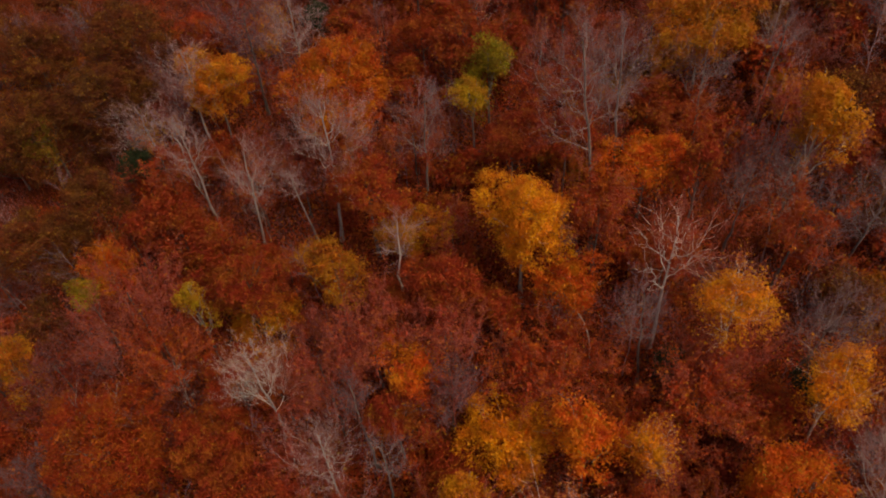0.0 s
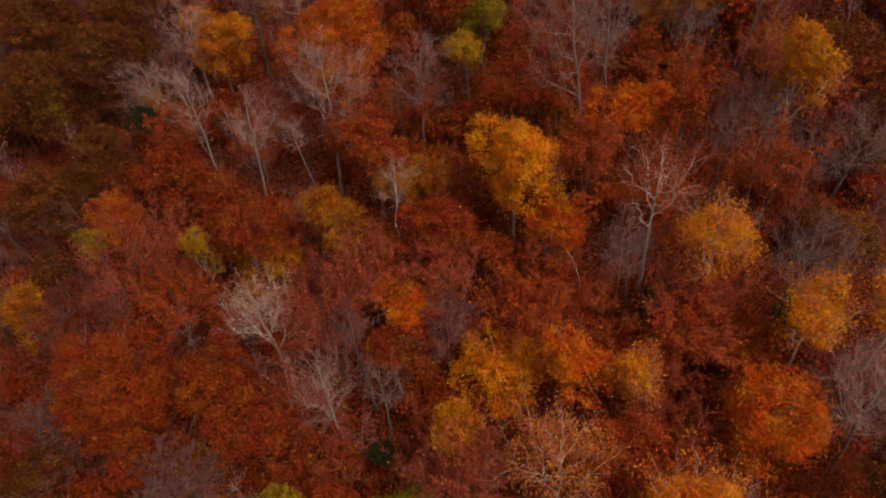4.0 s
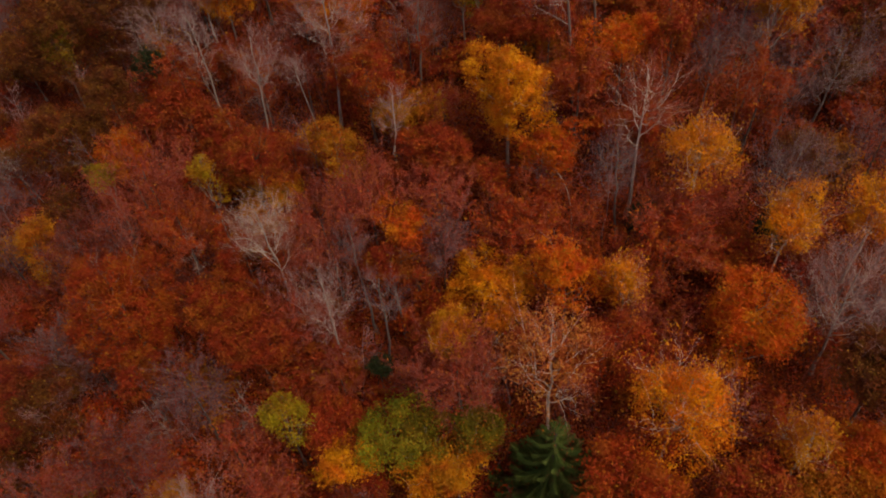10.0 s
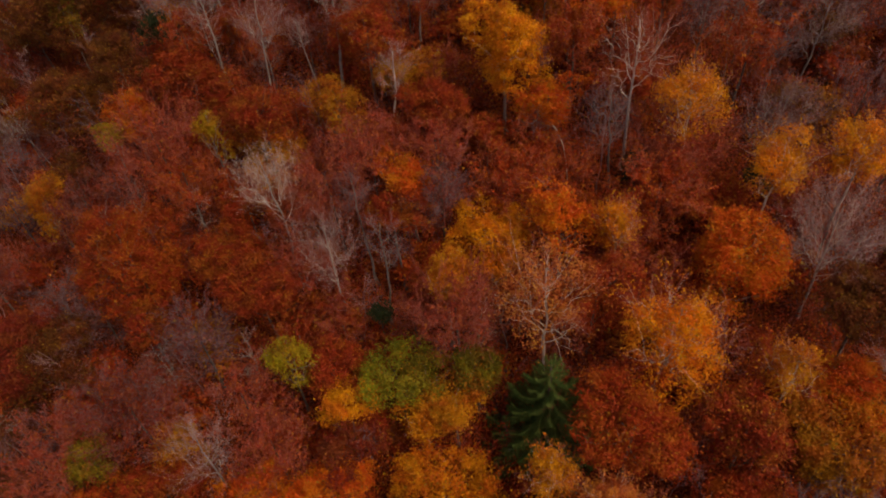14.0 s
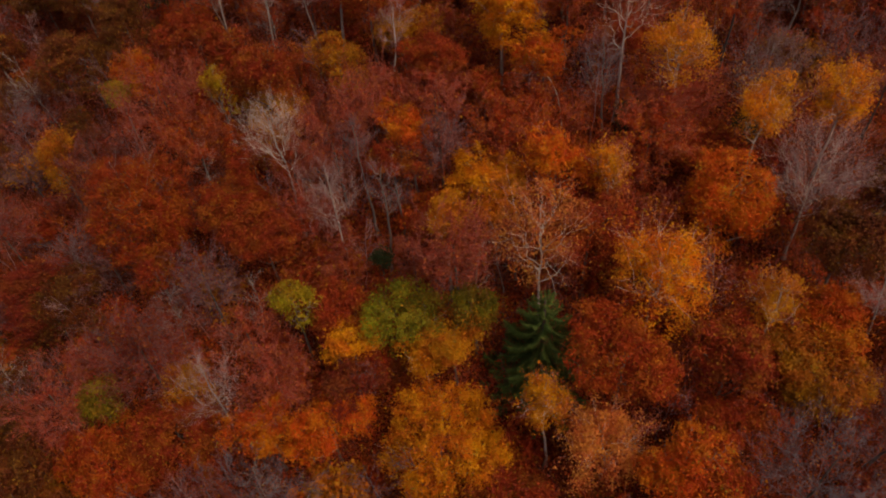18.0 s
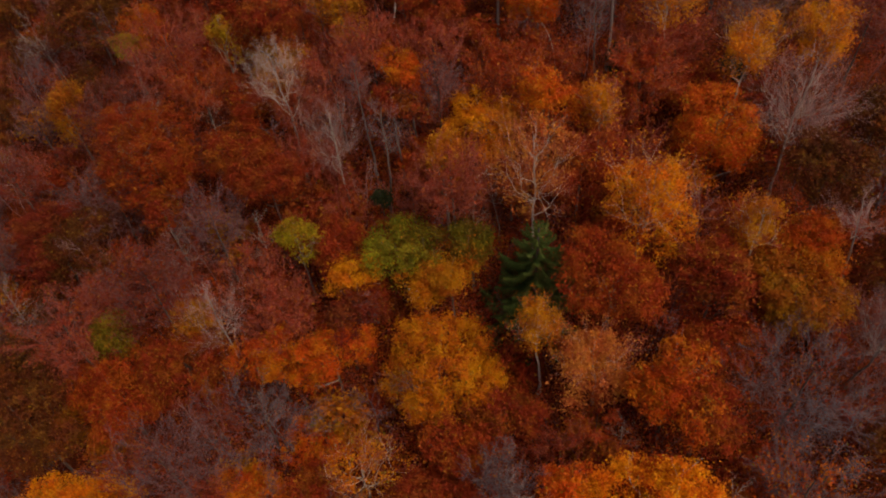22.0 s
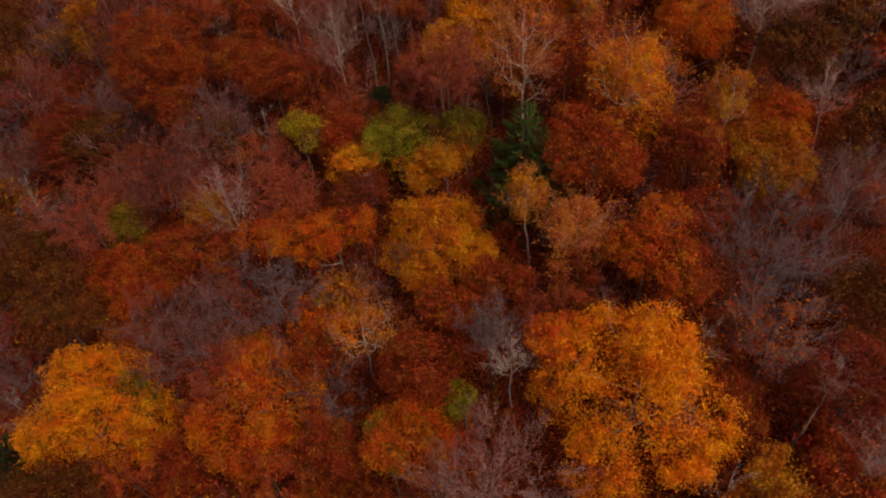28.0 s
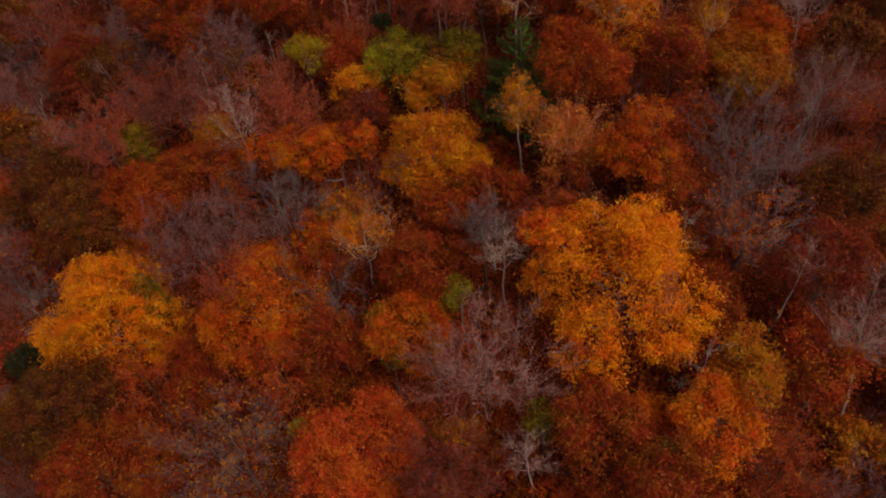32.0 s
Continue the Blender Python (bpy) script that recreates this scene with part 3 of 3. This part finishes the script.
bare_tree(9.1, 24.8, 9.9, 1.7, 2.5, "grey", lean=(-0.7, 0.2))
birch_tree(13.0, 23.9, 10.4, 2.1, 2.0, "gold", thick=0.5)
bare_tree(20.0, 29.9, 6.5, 1.5, 1.8, "grey", lean=(0.0, -0.0))
bare_tree(21.9, 29.9, 8.3, 2.3, 2.6, "grey", lean=(0.5, -0.3))
bare_tree(17.7, 24.0, 8.2, 2.7, 2.2, "grey", lean=(0.8, -0.4))
birch_tree(17.3, 20.0, 9.1, 2.1, 2.0, "gold", thick=0.48)
birch_tree(21.8, 20.2, 9.0, 1.8, 2.5, "gold", thick=0.5)
bare_tree(19.1, 15.4, 9.8, 3.1, 2.7, "pale", lean=(-0.2, 0.1))
bare_tree(-12.8, 22.8, 12.2, 2.2, 3.0, "white", lean=(-0.5, 0.4))
twiggy_tree(-11.5, 20.4, 6.8, 2.2, 2.2, "rose")
bare_tree(-9.0, 19.4, 10.2, 2.4, 3.0, "pale", lean=(-0.2, 0.1))
bare_tree(-7.1, 21.8, 10.9, 1.2, 2.3, "dark", lean=(0.0, 0.0))
bare_tree(-6.1, 18.7, 11.0, 1.3, 3.3, "grey", lean=(0.1, 0.0))
birch_tree(3.6, 13.3, 12.4, 2.5, 3.4, "peach", share=0.7, thick=0.2)
birch_tree(9.7, 11.2, 11.1, 2.9, 3.2, "apricot", share=0.9, thick=0.5)
autumn_tree(14.7, 15.7, 8.9, 2.9, 3.2, "orange")
birch_tree(8.0, 17.7, 9.0, 1.3, 1.9, "gold", thick=0.5)
autumn_tree(-26.0, 33.8, 7.6, 1.8, 1.9, "orange")
autumn_tree(-27.1, 32.1, 7.4, 1.3, 0.9, "olive")
autumn_tree(-18.1, 28.8, 9.5, 0.9, 1.4, "yellow")
autumn_tree(-15.3, 30.7, 5.4, 2.8, 2.0, "amber")
autumn_tree(-14.5, 29.7, 9.8, 2.4, 1.7, "rust")
# edge tree, leaf colour darkened in place of a vignette
autumn_tree(-27.8, 39.1, 8.3, 2.8, 2.0, "umber")
twiggy_tree(-22.9, 30.3, 9.2, 3.9, 2.7, "rose")
autumn_tree(-23.6, 21.9, 10.8, 3.8, 4.1, "scarlet")
autumn_tree(-22.0, 17.4, 8.0, 1.5, 1.1, "rust")
twiggy_tree(-26.8, 20.4, 7.8, 3.1, 3.1, "mauve")
twiggy_tree(-18.2, 16.3, 8.8, 2.7, 3.0, "mauve")
autumn_tree(-11.9, 14.0, 7.8, 1.7, 1.3, "olive", 0.55)
autumn_tree(-5.2, 12.8, 7.5, 2.2, 2.7, "green", 0.65)
autumn_tree(-3.5, 12.2, 6.6, 1.7, 1.7, "moss", 0.7)
autumn_tree(-3.6, 10.6, 5.4, 1.9, 1.5, "gold", 0.6)
autumn_tree(-8.4, 11.4, 6.4, 1.9, 1.4, "gold")
autumn_tree(-1.8, 10.8, 6.9, 2.3, 1.9, "amber", 0.8)
autumn_tree(-8.6, 8.5, 7.2, 2.1, 1.5, "crimson")
twiggy_tree(-12.7, 9.4, 7.2, 2.3, 1.6, "rose")
autumn_tree(-19.4, 11.0, 6.2, 1.6, 2.0, "amber")
bare_tree(-17.0, 9.4, 9.7, 2.2, 2.5, "pale", lean=(0.0, 0.2))
autumn_tree(-2.9, 5.2, 7.0, 4.0, 2.7, "apricot")
birch_tree(3.4, 5.4, 9.1, 1.4, 2.3, "gold", thick=0.45)
birch_tree(6.6, 4.4, 8.1, 2.4, 2.8, "peach", share=0.9, thick=0.65)
twiggy_tree(16.6, 1.1, 8.5, 3.6, 2.5, "slate")
autumn_tree(12.9, 4.5, 6.5, 2.7, 1.9, "red")
birch_tree(15.8, 8.8, 9.6, 1.4, 2.6, "gold")
autumn_tree(19.0, 8.9, 7.2, 2.6, 2.4, "orange")
autumn_tree(17.3, 5.9, 7.3, 2.5, 1.7, "amber")
bare_tree(22.2, 9.6, 8.0, 1.5, 2.1, "pale", lean=(-1.0, -0.5))
bare_tree(20.8, 3.3, 9.0, 2.3, 2.4, "grey", lean=(0.4, -0.8))
autumn_tree(10.1, 2.0, 8.8, 2.5, 2.9, "orange")
autumn_tree(11.9, 1.0, 7.8, 2.1, 1.6, "rust")
autumn_tree(8.3, -6.2, 11.6, 5.4, 6.1, "blaze", 1.1, 0.115)
autumn_tree(-25.8, -2.2, 10.2, 4.5, 5.0, "apricot", 1.1, 0.115)
autumn_tree(-15.0, -3.2, 7.6, 4.6, 3.3, "orange", 0.85, 0.115)
twiggy_tree(-19.2, 0.8, 9.3, 3.6, 2.6, "mauve")
twiggy_tree(-13.9, 4.0, 7.6, 3.6, 2.4, "slate")
birch_tree(-7.6, 0.3, 7.4, 2.6, 1.5, "apricot", share=0.45, thick=0.14)
autumn_tree(-3.2, -2.8, 8.2, 2.8, 2.2, "red")
autumn_tree(-4.4, -6.0, 8.2, 3.3, 3.2, "orange")
bare_tree(1.6, -4.1, 9.3, 1.5, 1.7, "white")
twiggy_tree(0.5, -2.1, 8.5, 1.9, 1.5, "slate")
twiggy_tree(0.2, -9.5, 9.4, 3.8, 3.0, "lilac")
autumn_tree(-7.8, -13.2, 8.6, 4.1, 3.0, "ember")
bare_tree(2.6, -15.4, 10.0, 1.3, 2.3, "pale")
autumn_tree(12.5, -13.8, 8.0, 3.0, 2.2, "orange", 0.8)
twiggy_tree(16.0, -3.8, 8.4, 2.6, 2.6, "slate", share=1.6, leaves="orange")
# red tree given the darker crimson as edge vignette
autumn_tree(19.9, -6.4, 8.0, 2.4, 2.7, "crimson")
bare_tree(16.8, -7.9, 8.0, 1.3, 1.2, "pale", lean=(1.8, 1.8))
bare_tree(19.8, -13.3, 9.0, 1.9, 1.6, "pale", lean=(0.3, 2.3))
# vignette darkness put into the leaf colour here
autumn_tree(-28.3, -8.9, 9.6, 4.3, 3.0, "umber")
autumn_tree(-23.8, -12.9, 9.7, 4.5, 3.2, "rust")
twiggy_tree(-15.1, -12.6, 9.6, 4.4, 3.1, "slate", share=2.2, leaves="amber")
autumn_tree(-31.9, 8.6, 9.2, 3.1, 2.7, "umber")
twiggy_tree(-26.8, 8.8, 10.3, 3.0, 2.2, "rose")
autumn_tree(-25.4, 10.1, 7.6, 1.4, 2.2, "moss")
autumn_tree(-24.4, 6.4, 7.2, 3.2, 2.2, "scarlet")
autumn_tree(-19.9, 8.1, 6.5, 3.9, 2.7, "rust")
autumn_tree(-13.4, 7.0, 7.3, 2.3, 1.6, "orange")
twiggy_tree(-2.1, -15.0, 8.6, 3.0, 2.1, "crimson")
autumn_tree(6.3, -13.8, 8.6, 2.9, 2.0, "rust")
autumn_tree(22.2, -2.2, 6.9, 2.3, 2.6, "umber")
autumn_tree(9.3, -16.5, 8.7, 3.2, 2.2, "rust")
autumn_tree(2.3, 36.9, 8.8, 2.5, 1.7, "red")
twiggy_tree(4.6, 24.8, 6.2, 3.2, 2.2, "scarlet")
twiggy_tree(-9.5, 24.2, 9.1, 3.0, 2.1, "rose")
twiggy_tree(-6.6, 25.7, 9.0, 2.8, 2.0, "rose")
twiggy_tree(-2.4, 26.1, 8.3, 2.6, 1.9, "rose")
twiggy_tree(-2.1, 22.9, 7.7, 2.3, 2.3, "mauve")
autumn_tree(1.0, 20.9, 6.1, 2.8, 1.9, "gold")
autumn_tree(-1.9, 16.7, 9.3, 1.7, 1.4, "gold")
twiggy_tree(-1.3, 13.4, 11.0, 2.4, 1.9, "rose")
autumn_tree(6.6, 15.0, 9.2, 2.0, 2.9, "red")
autumn_tree(7.7, 7.5, 9.5, 3.1, 2.2, "scarlet")
autumn_tree(-7.2, 35.3, 9.1, 2.7, 2.0, "rust")
# far-left trees: their dark leaves carry painted vignette darkness
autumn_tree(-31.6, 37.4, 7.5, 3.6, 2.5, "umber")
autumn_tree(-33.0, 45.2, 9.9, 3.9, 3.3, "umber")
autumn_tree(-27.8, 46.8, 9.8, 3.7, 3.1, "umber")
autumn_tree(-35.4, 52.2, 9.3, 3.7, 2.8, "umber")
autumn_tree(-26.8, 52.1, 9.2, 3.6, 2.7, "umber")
twiggy_tree(-28.9, 28.0, 7.4, 3.5, 2.6, "crimson")
autumn_tree(-32.1, 28.4, 8.6, 2.0, 2.8, "amber", 0.7)
twiggy_tree(-20.6, 27.7, 7.5, 3.1, 2.2, "scarlet")
autumn_tree(-14.4, 19.1, 7.9, 2.9, 2.0, "red")
twiggy_tree(-21.6, 25.7, 2.3, 3.5, 0.8, "crimson")
autumn_tree(-2.3, 28.8, 8.3, 2.3, 1.6, "red")
autumn_tree(5.1, 27.8, 7.5, 1.9, 1.3, "orange")
twiggy_tree(7.1, 31.7, 8.8, 2.0, 2.3, "scarlet")
# another edge tree with the vignette in its leaf colour
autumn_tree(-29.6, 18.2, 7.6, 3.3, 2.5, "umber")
twiggy_tree(-21.9, 11.9, 10.1, 3.4, 2.4, "crimson")
# scarlet tree darkened to crimson to match the vignetted edge
autumn_tree(-31.5, 18.1, 8.2, 2.9, 2.2, "crimson")
autumn_tree(-9.3, 13.7, 7.0, 2.2, 1.9, "red")
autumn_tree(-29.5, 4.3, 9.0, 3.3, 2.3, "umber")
autumn_tree(-1.6, 0.2, 7.6, 2.2, 1.5, "scarlet")
autumn_tree(4.0, -3.1, 8.6, 1.7, 1.2, "orange")
autumn_tree(13.0, 6.6, 9.2, 2.2, 2.3, "rust")
autumn_tree(20.3, 12.2, 9.0, 2.6, 2.3, "umber")
twiggy_tree(8.8, 18.2, 6.6, 2.0, 3.0, "rose")
twiggy_tree(11.1, 21.1, 7.4, 2.7, 1.9, "scarlet")
autumn_tree(5.1, 19.1, 9.1, 2.2, 1.6, "orange")
twiggy_tree(2.5, 23.8, 6.6, 2.6, 1.8, "scarlet")
autumn_tree(-17.0, 22.5, 6.6, 2.8, 2.0, "rust")
autumn_tree(-5.1, 21.1, 8.9, 2.0, 1.5, "rust")
autumn_tree(-4.1, 23.8, 8.4, 1.9, 1.5, "orange")
twiggy_tree(11.7, 22.8, 6.5, 2.1, 1.5, "rose")
autumn_tree(14.4, 20.6, 5.6, 2.3, 1.6, "rust")
twiggy_tree(14.2, 24.1, 5.6, 2.2, 1.5, "rose")
autumn_tree(-10.5, 3.7, 2.6, 2.4, 1.0, "orange")
autumn_tree(-8.9, -6.9, 8.5, 2.5, 3.0, "rust")
autumn_tree(0.9, 2.6, 6.0, 2.4, 1.8, "rust")
evergreen_bush(-25.1, 41.8, 6.8, 1.6, 1.1, "evergreen")
evergreen_bush(10.3, 23.7, 5.9, 0.9, 1.4, "evergreen")
evergreen_bush(-11.7, 52.5, 5.8, 1.4, 1.8, "evergreen")
evergreen_bush(17.4, 21.9, 4.1, 1.0, 0.8, "evergreen")
evergreen_bush(-33.2, -3.2, 4.7, 2.0, 1.4, "evergreen")
evergreen_bush(-6.4, 17.2, 4.7, 0.9, 0.7, "evergreen")
autumn_tree(-22.6, -2.2, 7.7, 1.4, 2.1, "moss", 0.8)
autumn_tree(-5.7, -7.5, 6.4, 0.9, 1.4, "moss", 0.8)
autumn_tree(-1.2, -5.1, 6.9, 1.2, 0.8, "moss", 0.8)
autumn_tree(3.3, -12.7, 7.1, 1.2, 0.9, "moss", 0.8)
autumn_tree(-11.2, -11.6, 6.9, 1.0, 0.8, "moss", 0.8)
autumn_tree(9.6, -15.2, 7.4, 0.9, 1.2, "moss", 0.8)
autumn_tree(-33.4, 44.2, 8.6, 1.4, 1.7, "moss", 0.8)
autumn_tree(-0.4, 12.6, 7.2, 1.7, 1.8, "moss")
autumn_tree(-7.2, 11.3, 5.3, 1.9, 1.4, "rust")
autumn_tree(-9.6, 7.1, 7.4, 2.6, 1.9, "orange")
autumn_tree(9.3, -3.3, 7.5, 2.5, 1.8, "orange")
autumn_tree(13.0, 32.9, 8.0, 1.4, 1.5, "rust")
autumn_tree(14.4, -11.6, 7.8, 2.2, 1.6, "amber", 0.8)
autumn_tree(5.6, 36.7, 8.0, 2.1, 1.5, "rust")
autumn_tree(4.4, 39.7, 7.8, 1.7, 1.3, "red")
autumn_tree(9.2, -13.2, 6.2, 2.8, 1.9, "orange", 0.8)
twiggy_tree(-16.6, -1.5, 7.2, 2.2, 1.6, "rose")
autumn_tree(-6.5, -5.9, 7.3, 0.7, 1.2, "moss", 0.8)

# ---- the rest of the wood, between and round them ----
def free_spot(x, y, r):
    return all((x - u) ** 2 + (y - v) ** 2 > (0.72 * (r + w)) ** 2 for u, v, w in SPOTS)


def placed(m_x, m_y, turn, grow):
    return Matrix.Translation((m_x, m_y, float(ground_z(m_x, m_y)) - 0.08)) @ Matrix.Rotation(turn, 4, "Z") @ Matrix.Scale(grow, 4)


# dim_kinds: darker colours for the side margins, standing in for vignette darkness
kinds, dim_kinds = [], []
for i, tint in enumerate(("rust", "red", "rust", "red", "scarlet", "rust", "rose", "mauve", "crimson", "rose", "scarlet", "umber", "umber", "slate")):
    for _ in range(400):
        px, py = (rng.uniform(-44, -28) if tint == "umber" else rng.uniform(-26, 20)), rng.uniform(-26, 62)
        if free_spot(px, py, 2.4):
            break
    high = rng.uniform(6.0, 8.0)
    grown = twiggy_tree(px, py, high, 2.5, 2.3, tint, limbs=8) if tint in ("rose", "mauve", "crimson", "scarlet", "slate") else autumn_tree(px, py, high, 2.5, 2.3, tint, 0.85, 0.15)
    if tint not in ("umber", "slate"):
        kinds.append(grown)
    if tint in ("umber", "slate", "mauve", "crimson"):
        dim_kinds.append(grown)
for _ in range(6000):
    px, py = rng.uniform(-44, 33), rng.uniform(-20, 62)
    grow = rng.uniform(0.7, 1.1)
    margin = px < -27 or px > 19
    if free_spot(px, py, 2.6 * grow * (1.12 if margin else 0.87)):
        SPOTS.append((px, py, 2.6 * grow))
        copy_thing((dim_kinds if margin else kinds)[int(rng.integers(len(dim_kinds if margin else kinds)))], placed(px, py, rng.uniform(0, 6.28), grow))

SPOTS = [(u, v, 0.35 * w) for u, v, w in SPOTS]
bushes = []
for tint in ("red", "rust", "crimson", "scarlet", "amber", "red"):
    bushes.append(shrub(-14 + 5 * len(bushes), 14 - 3 * len(bushes), 2.8, 1.7, tint))
for _ in range(3000):
    px, py = rng.uniform(-42, 30), rng.uniform(-20, 58)
    if len(bushes) < 240 and free_spot(px, py, 1.1):
        SPOTS.append((px, py, 1.1))
        bushes.append(copy_thing(bushes[int(rng.integers(6))], placed(px, py, rng.uniform(0, 6.28), rng.uniform(0.7, 1.4))))


# ---- thin saplings between the trees ----
def sapling(x, y, height, tint):
    root = planted("sapling", x, y, f"slender leafless sapling with {TINTS[tint]} twigs among taller trees", "sapling", "saplings")
    path = trunk_path(height, (rng.normal() * 0.5, rng.normal() * 0.5), 0.35)
    add_trunk(root, path, 0.032, BARK[tint])
    n = 16
    s = rng.uniform(0.35, 0.98, n)
    p = along(path, s)
    th = rng.uniform(0, 6.28, n)
    q = p + np.stack([np.cos(th), np.sin(th), rng.uniform(0.5, 1.3, n)], -1) * (height * 0.20 * (1.25 - s) + 0.25)[:, None]
    b0, b1 = offshoots(p, q, 5, 0.2, 1, 0.5, 0.7, 0.2)
    c0, c1 = offshoots(b0, b1, 4, 0.1, 1, 0.6, 0.7, 0.2)
    v, f = spikes(np.concatenate([p, b0, c0]), np.concatenate([q, b1, c1]), np.concatenate([np.full(n, 0.012), np.full(len(b0), 0.008), np.full(len(c0), 0.005)]))
    tagged(part("twig_spray", mesh_of("twig_spray", v, f, BARK[tint]), root), kind="stuff")
    return root


thin = [sapling(-20 + 6 * i, 26 - 4 * i, 6.5, tint) for i, tint in enumerate(("grey", "mauve", "lilac", "slate", "rose", "mauve"))]
for _ in range(170):
    px, py = rng.uniform(-40, 30), rng.uniform(-18, 56)
    if math.hypot(px - 3.7, py - 8.0) < 5.5:
        continue
    copy_thing(thin[int(rng.integers(6))], placed(px, py, rng.uniform(0, 6.28), rng.uniform(0.75, 1.35)))


def bent_tree(x, y, reach, rise, turn):
    """A slim pale stem bowed over by snow, with its twigs hanging from the arch."""
    root = planted("bent_tree", x, y, "slim pale leafless tree bowed over into an arch", "tree", "bare trees")
    s = np.linspace(0, 1, 12)
    out = reach * (1 - np.cos(s * 1.9)) / 1.32
    path = np.stack([out * math.cos(turn), out * math.sin(turn), rise * np.sin(s * 2.0)], -1)
    v, f = tubes(path[None], np.linspace(0.055, 0.012, 12)[None], 6)
    part("trunk", mesh_of("trunk", v, f, BARK["pale"], True), root)
    p = along(path, rng.uniform(0.4, 1.0, 34))
    q = p + rng.normal(size=p.shape) * 0.55 + [0.5 * math.cos(turn), 0.5 * math.sin(turn), -0.25]
    b0, b1 = offshoots(p, q, 6, 0.2, 1, 0.6, 0.7, -0.1)
    v, f = spikes(np.concatenate([p, b0]), np.concatenate([q, b1]), np.concatenate([np.full(34, 0.016), np.full(len(b0), 0.007)]))
    tagged(part("twig_spray", mesh_of("twig_spray", v, f, BARK["lilac"]), root), kind="stuff")


bent_tree(6.4, 26.2, 2.6, 5.6, 2.9)
bent_tree(-0.2, 17.0, 2.6, 4.6, 0.6)


# ---- low undergrowth and fallen leaves over the whole slope ----
def undergrowth(count):
    patches = 5200
    cx, cy = rng.normal(-2, 16, patches), rng.uniform(-24, 64, patches)
    rad, tall = rng.uniform(0.5, 1.7, patches), rng.uniform(0.4, 2.0, patches) + np.where(rng.random(patches) < 0.45, rng.uniform(0.5, 2.6, patches), 0)
    pick = rng.integers(patches, size=count)
    o = unit(rng.normal(size=(count, 3))); o[:, 2] = np.abs(o[:, 2])
    x, y = cx[pick] + o[:, 0] * rad[pick], cy[pick] + o[:, 1] * rad[pick]
    z = ground_z(x, y) + 0.05 + o[:, 2] * tall[pick] * rng.uniform(0.5, 1.0, count)
    size = 0.13 * rng.uniform(0.6, 1.5, count)
    return leaf_blades(np.stack([x, y, z], -1), unit(o + unit(rng.normal(size=(count, 3))) + [0, 0, 0.8]), size, size * 0.7)


v, f = undergrowth(330000)
low_growth = new("undergrowth", mesh_of("undergrowth", v, f, LEAVES["scarlet"]))
tagged(low_growth, "dense low undergrowth with bright red leaves on the slope", "undergrowth", kind="stuff")
v, f = undergrowth(140000)
brown_growth = new("undergrowth", mesh_of("undergrowth", v, f, LEAVES["rust"]))
tagged(brown_growth, "low brambles and brush with rusty brown leaves", "undergrowth", kind="stuff")


def brush(clumps, rods):
    """Thickets of thin rods, man-high, fanning out from the ground."""
    x, y = rng.uniform(-44, 33, clumps), rng.uniform(-22, 62, clumps)
    foot = np.stack([x, y, ground_z(x, y)], -1).repeat(rods, 0)
    n = len(foot)
    way = unit(rng.normal(size=(n, 3)) * [0.5, 0.5, 0.2] + [0, 0, 1])
    foot += rng.normal(size=(n, 3)) * [0.3, 0.3, 0]
    tip = foot + way * rng.uniform(1.6, 4.2, (n, 1))
    p, q = offshoots(foot, tip, 4, 0.3, 1, 0.4, 0.7, 0.2)
    return spikes(np.concatenate([foot, p]), np.concatenate([tip, q]), np.concatenate([np.full(n, 0.013), np.full(len(p), 0.007)]))


for clumps, tint, label in ((1500, "rose", "thickets of thin reddish rods between the trees"), (900, "mauve", "thickets of thin purplish rods between the trees")):
    v, f = brush(clumps, 11)
    tagged(new("brushwood", mesh_of("brushwood", v, f, BARK[tint])), label, "brushwood", kind="stuff")


# ---- the same wood goes on all round ----
def far_woods(crowns, blades, reach, leaf):
    x, y = rng.uniform(-reach, reach, crowns * 4), 20 + rng.uniform(-reach, reach, crowns * 4)
    out = (x < -46) | (x > 36) | (y < -23) | (y > 65)
    x, y = x[out][:crowns], y[out][:crowns]
    n = len(x)
    a, tall = rng.uniform(2.2, 4.2, n), rng.uniform(6.5, 11, n)
    pick = np.repeat(np.arange(n), blades)
    o = unit(rng.normal(size=(len(pick), 3)) + [0, 0, 0.35])
    p = np.stack([x[pick] + o[:, 0] * a[pick], y[pick] + o[:, 1] * a[pick], ground_z(x[pick], y[pick]) + tall[pick] * (0.58 + 0.42 * o[:, 2])], -1)
    p += rng.normal(size=p.shape) * 0.3
    size = leaf * rng.uniform(0.7, 1.4, len(pick))
    return leaf_blades(p, unit(o + 0.6 * unit(rng.normal(size=p.shape))), size, size * 0.7)


WOODS = leaf_material("mixed autumn woods", (0.16, 0.02, 0.008), (0.32, 0.05, 0.011), (0.52, 0.17, 0.016), (0.40, 0.12, 0.02))
v, f = far_woods(900, 420, 70, 0.34)
tagged(new("near_woods", mesh_of("near_woods", v, f, WOODS)), "dense autumn woods in red and orange round the slope", "woods", kind="stuff")
v, f = far_woods(2600, 55, 200, 0.8)
tagged(new("far_woods", mesh_of("far_woods", v, f, WOODS)), "continuous autumn woods in red and orange on the hillside", "woods", kind="stuff")
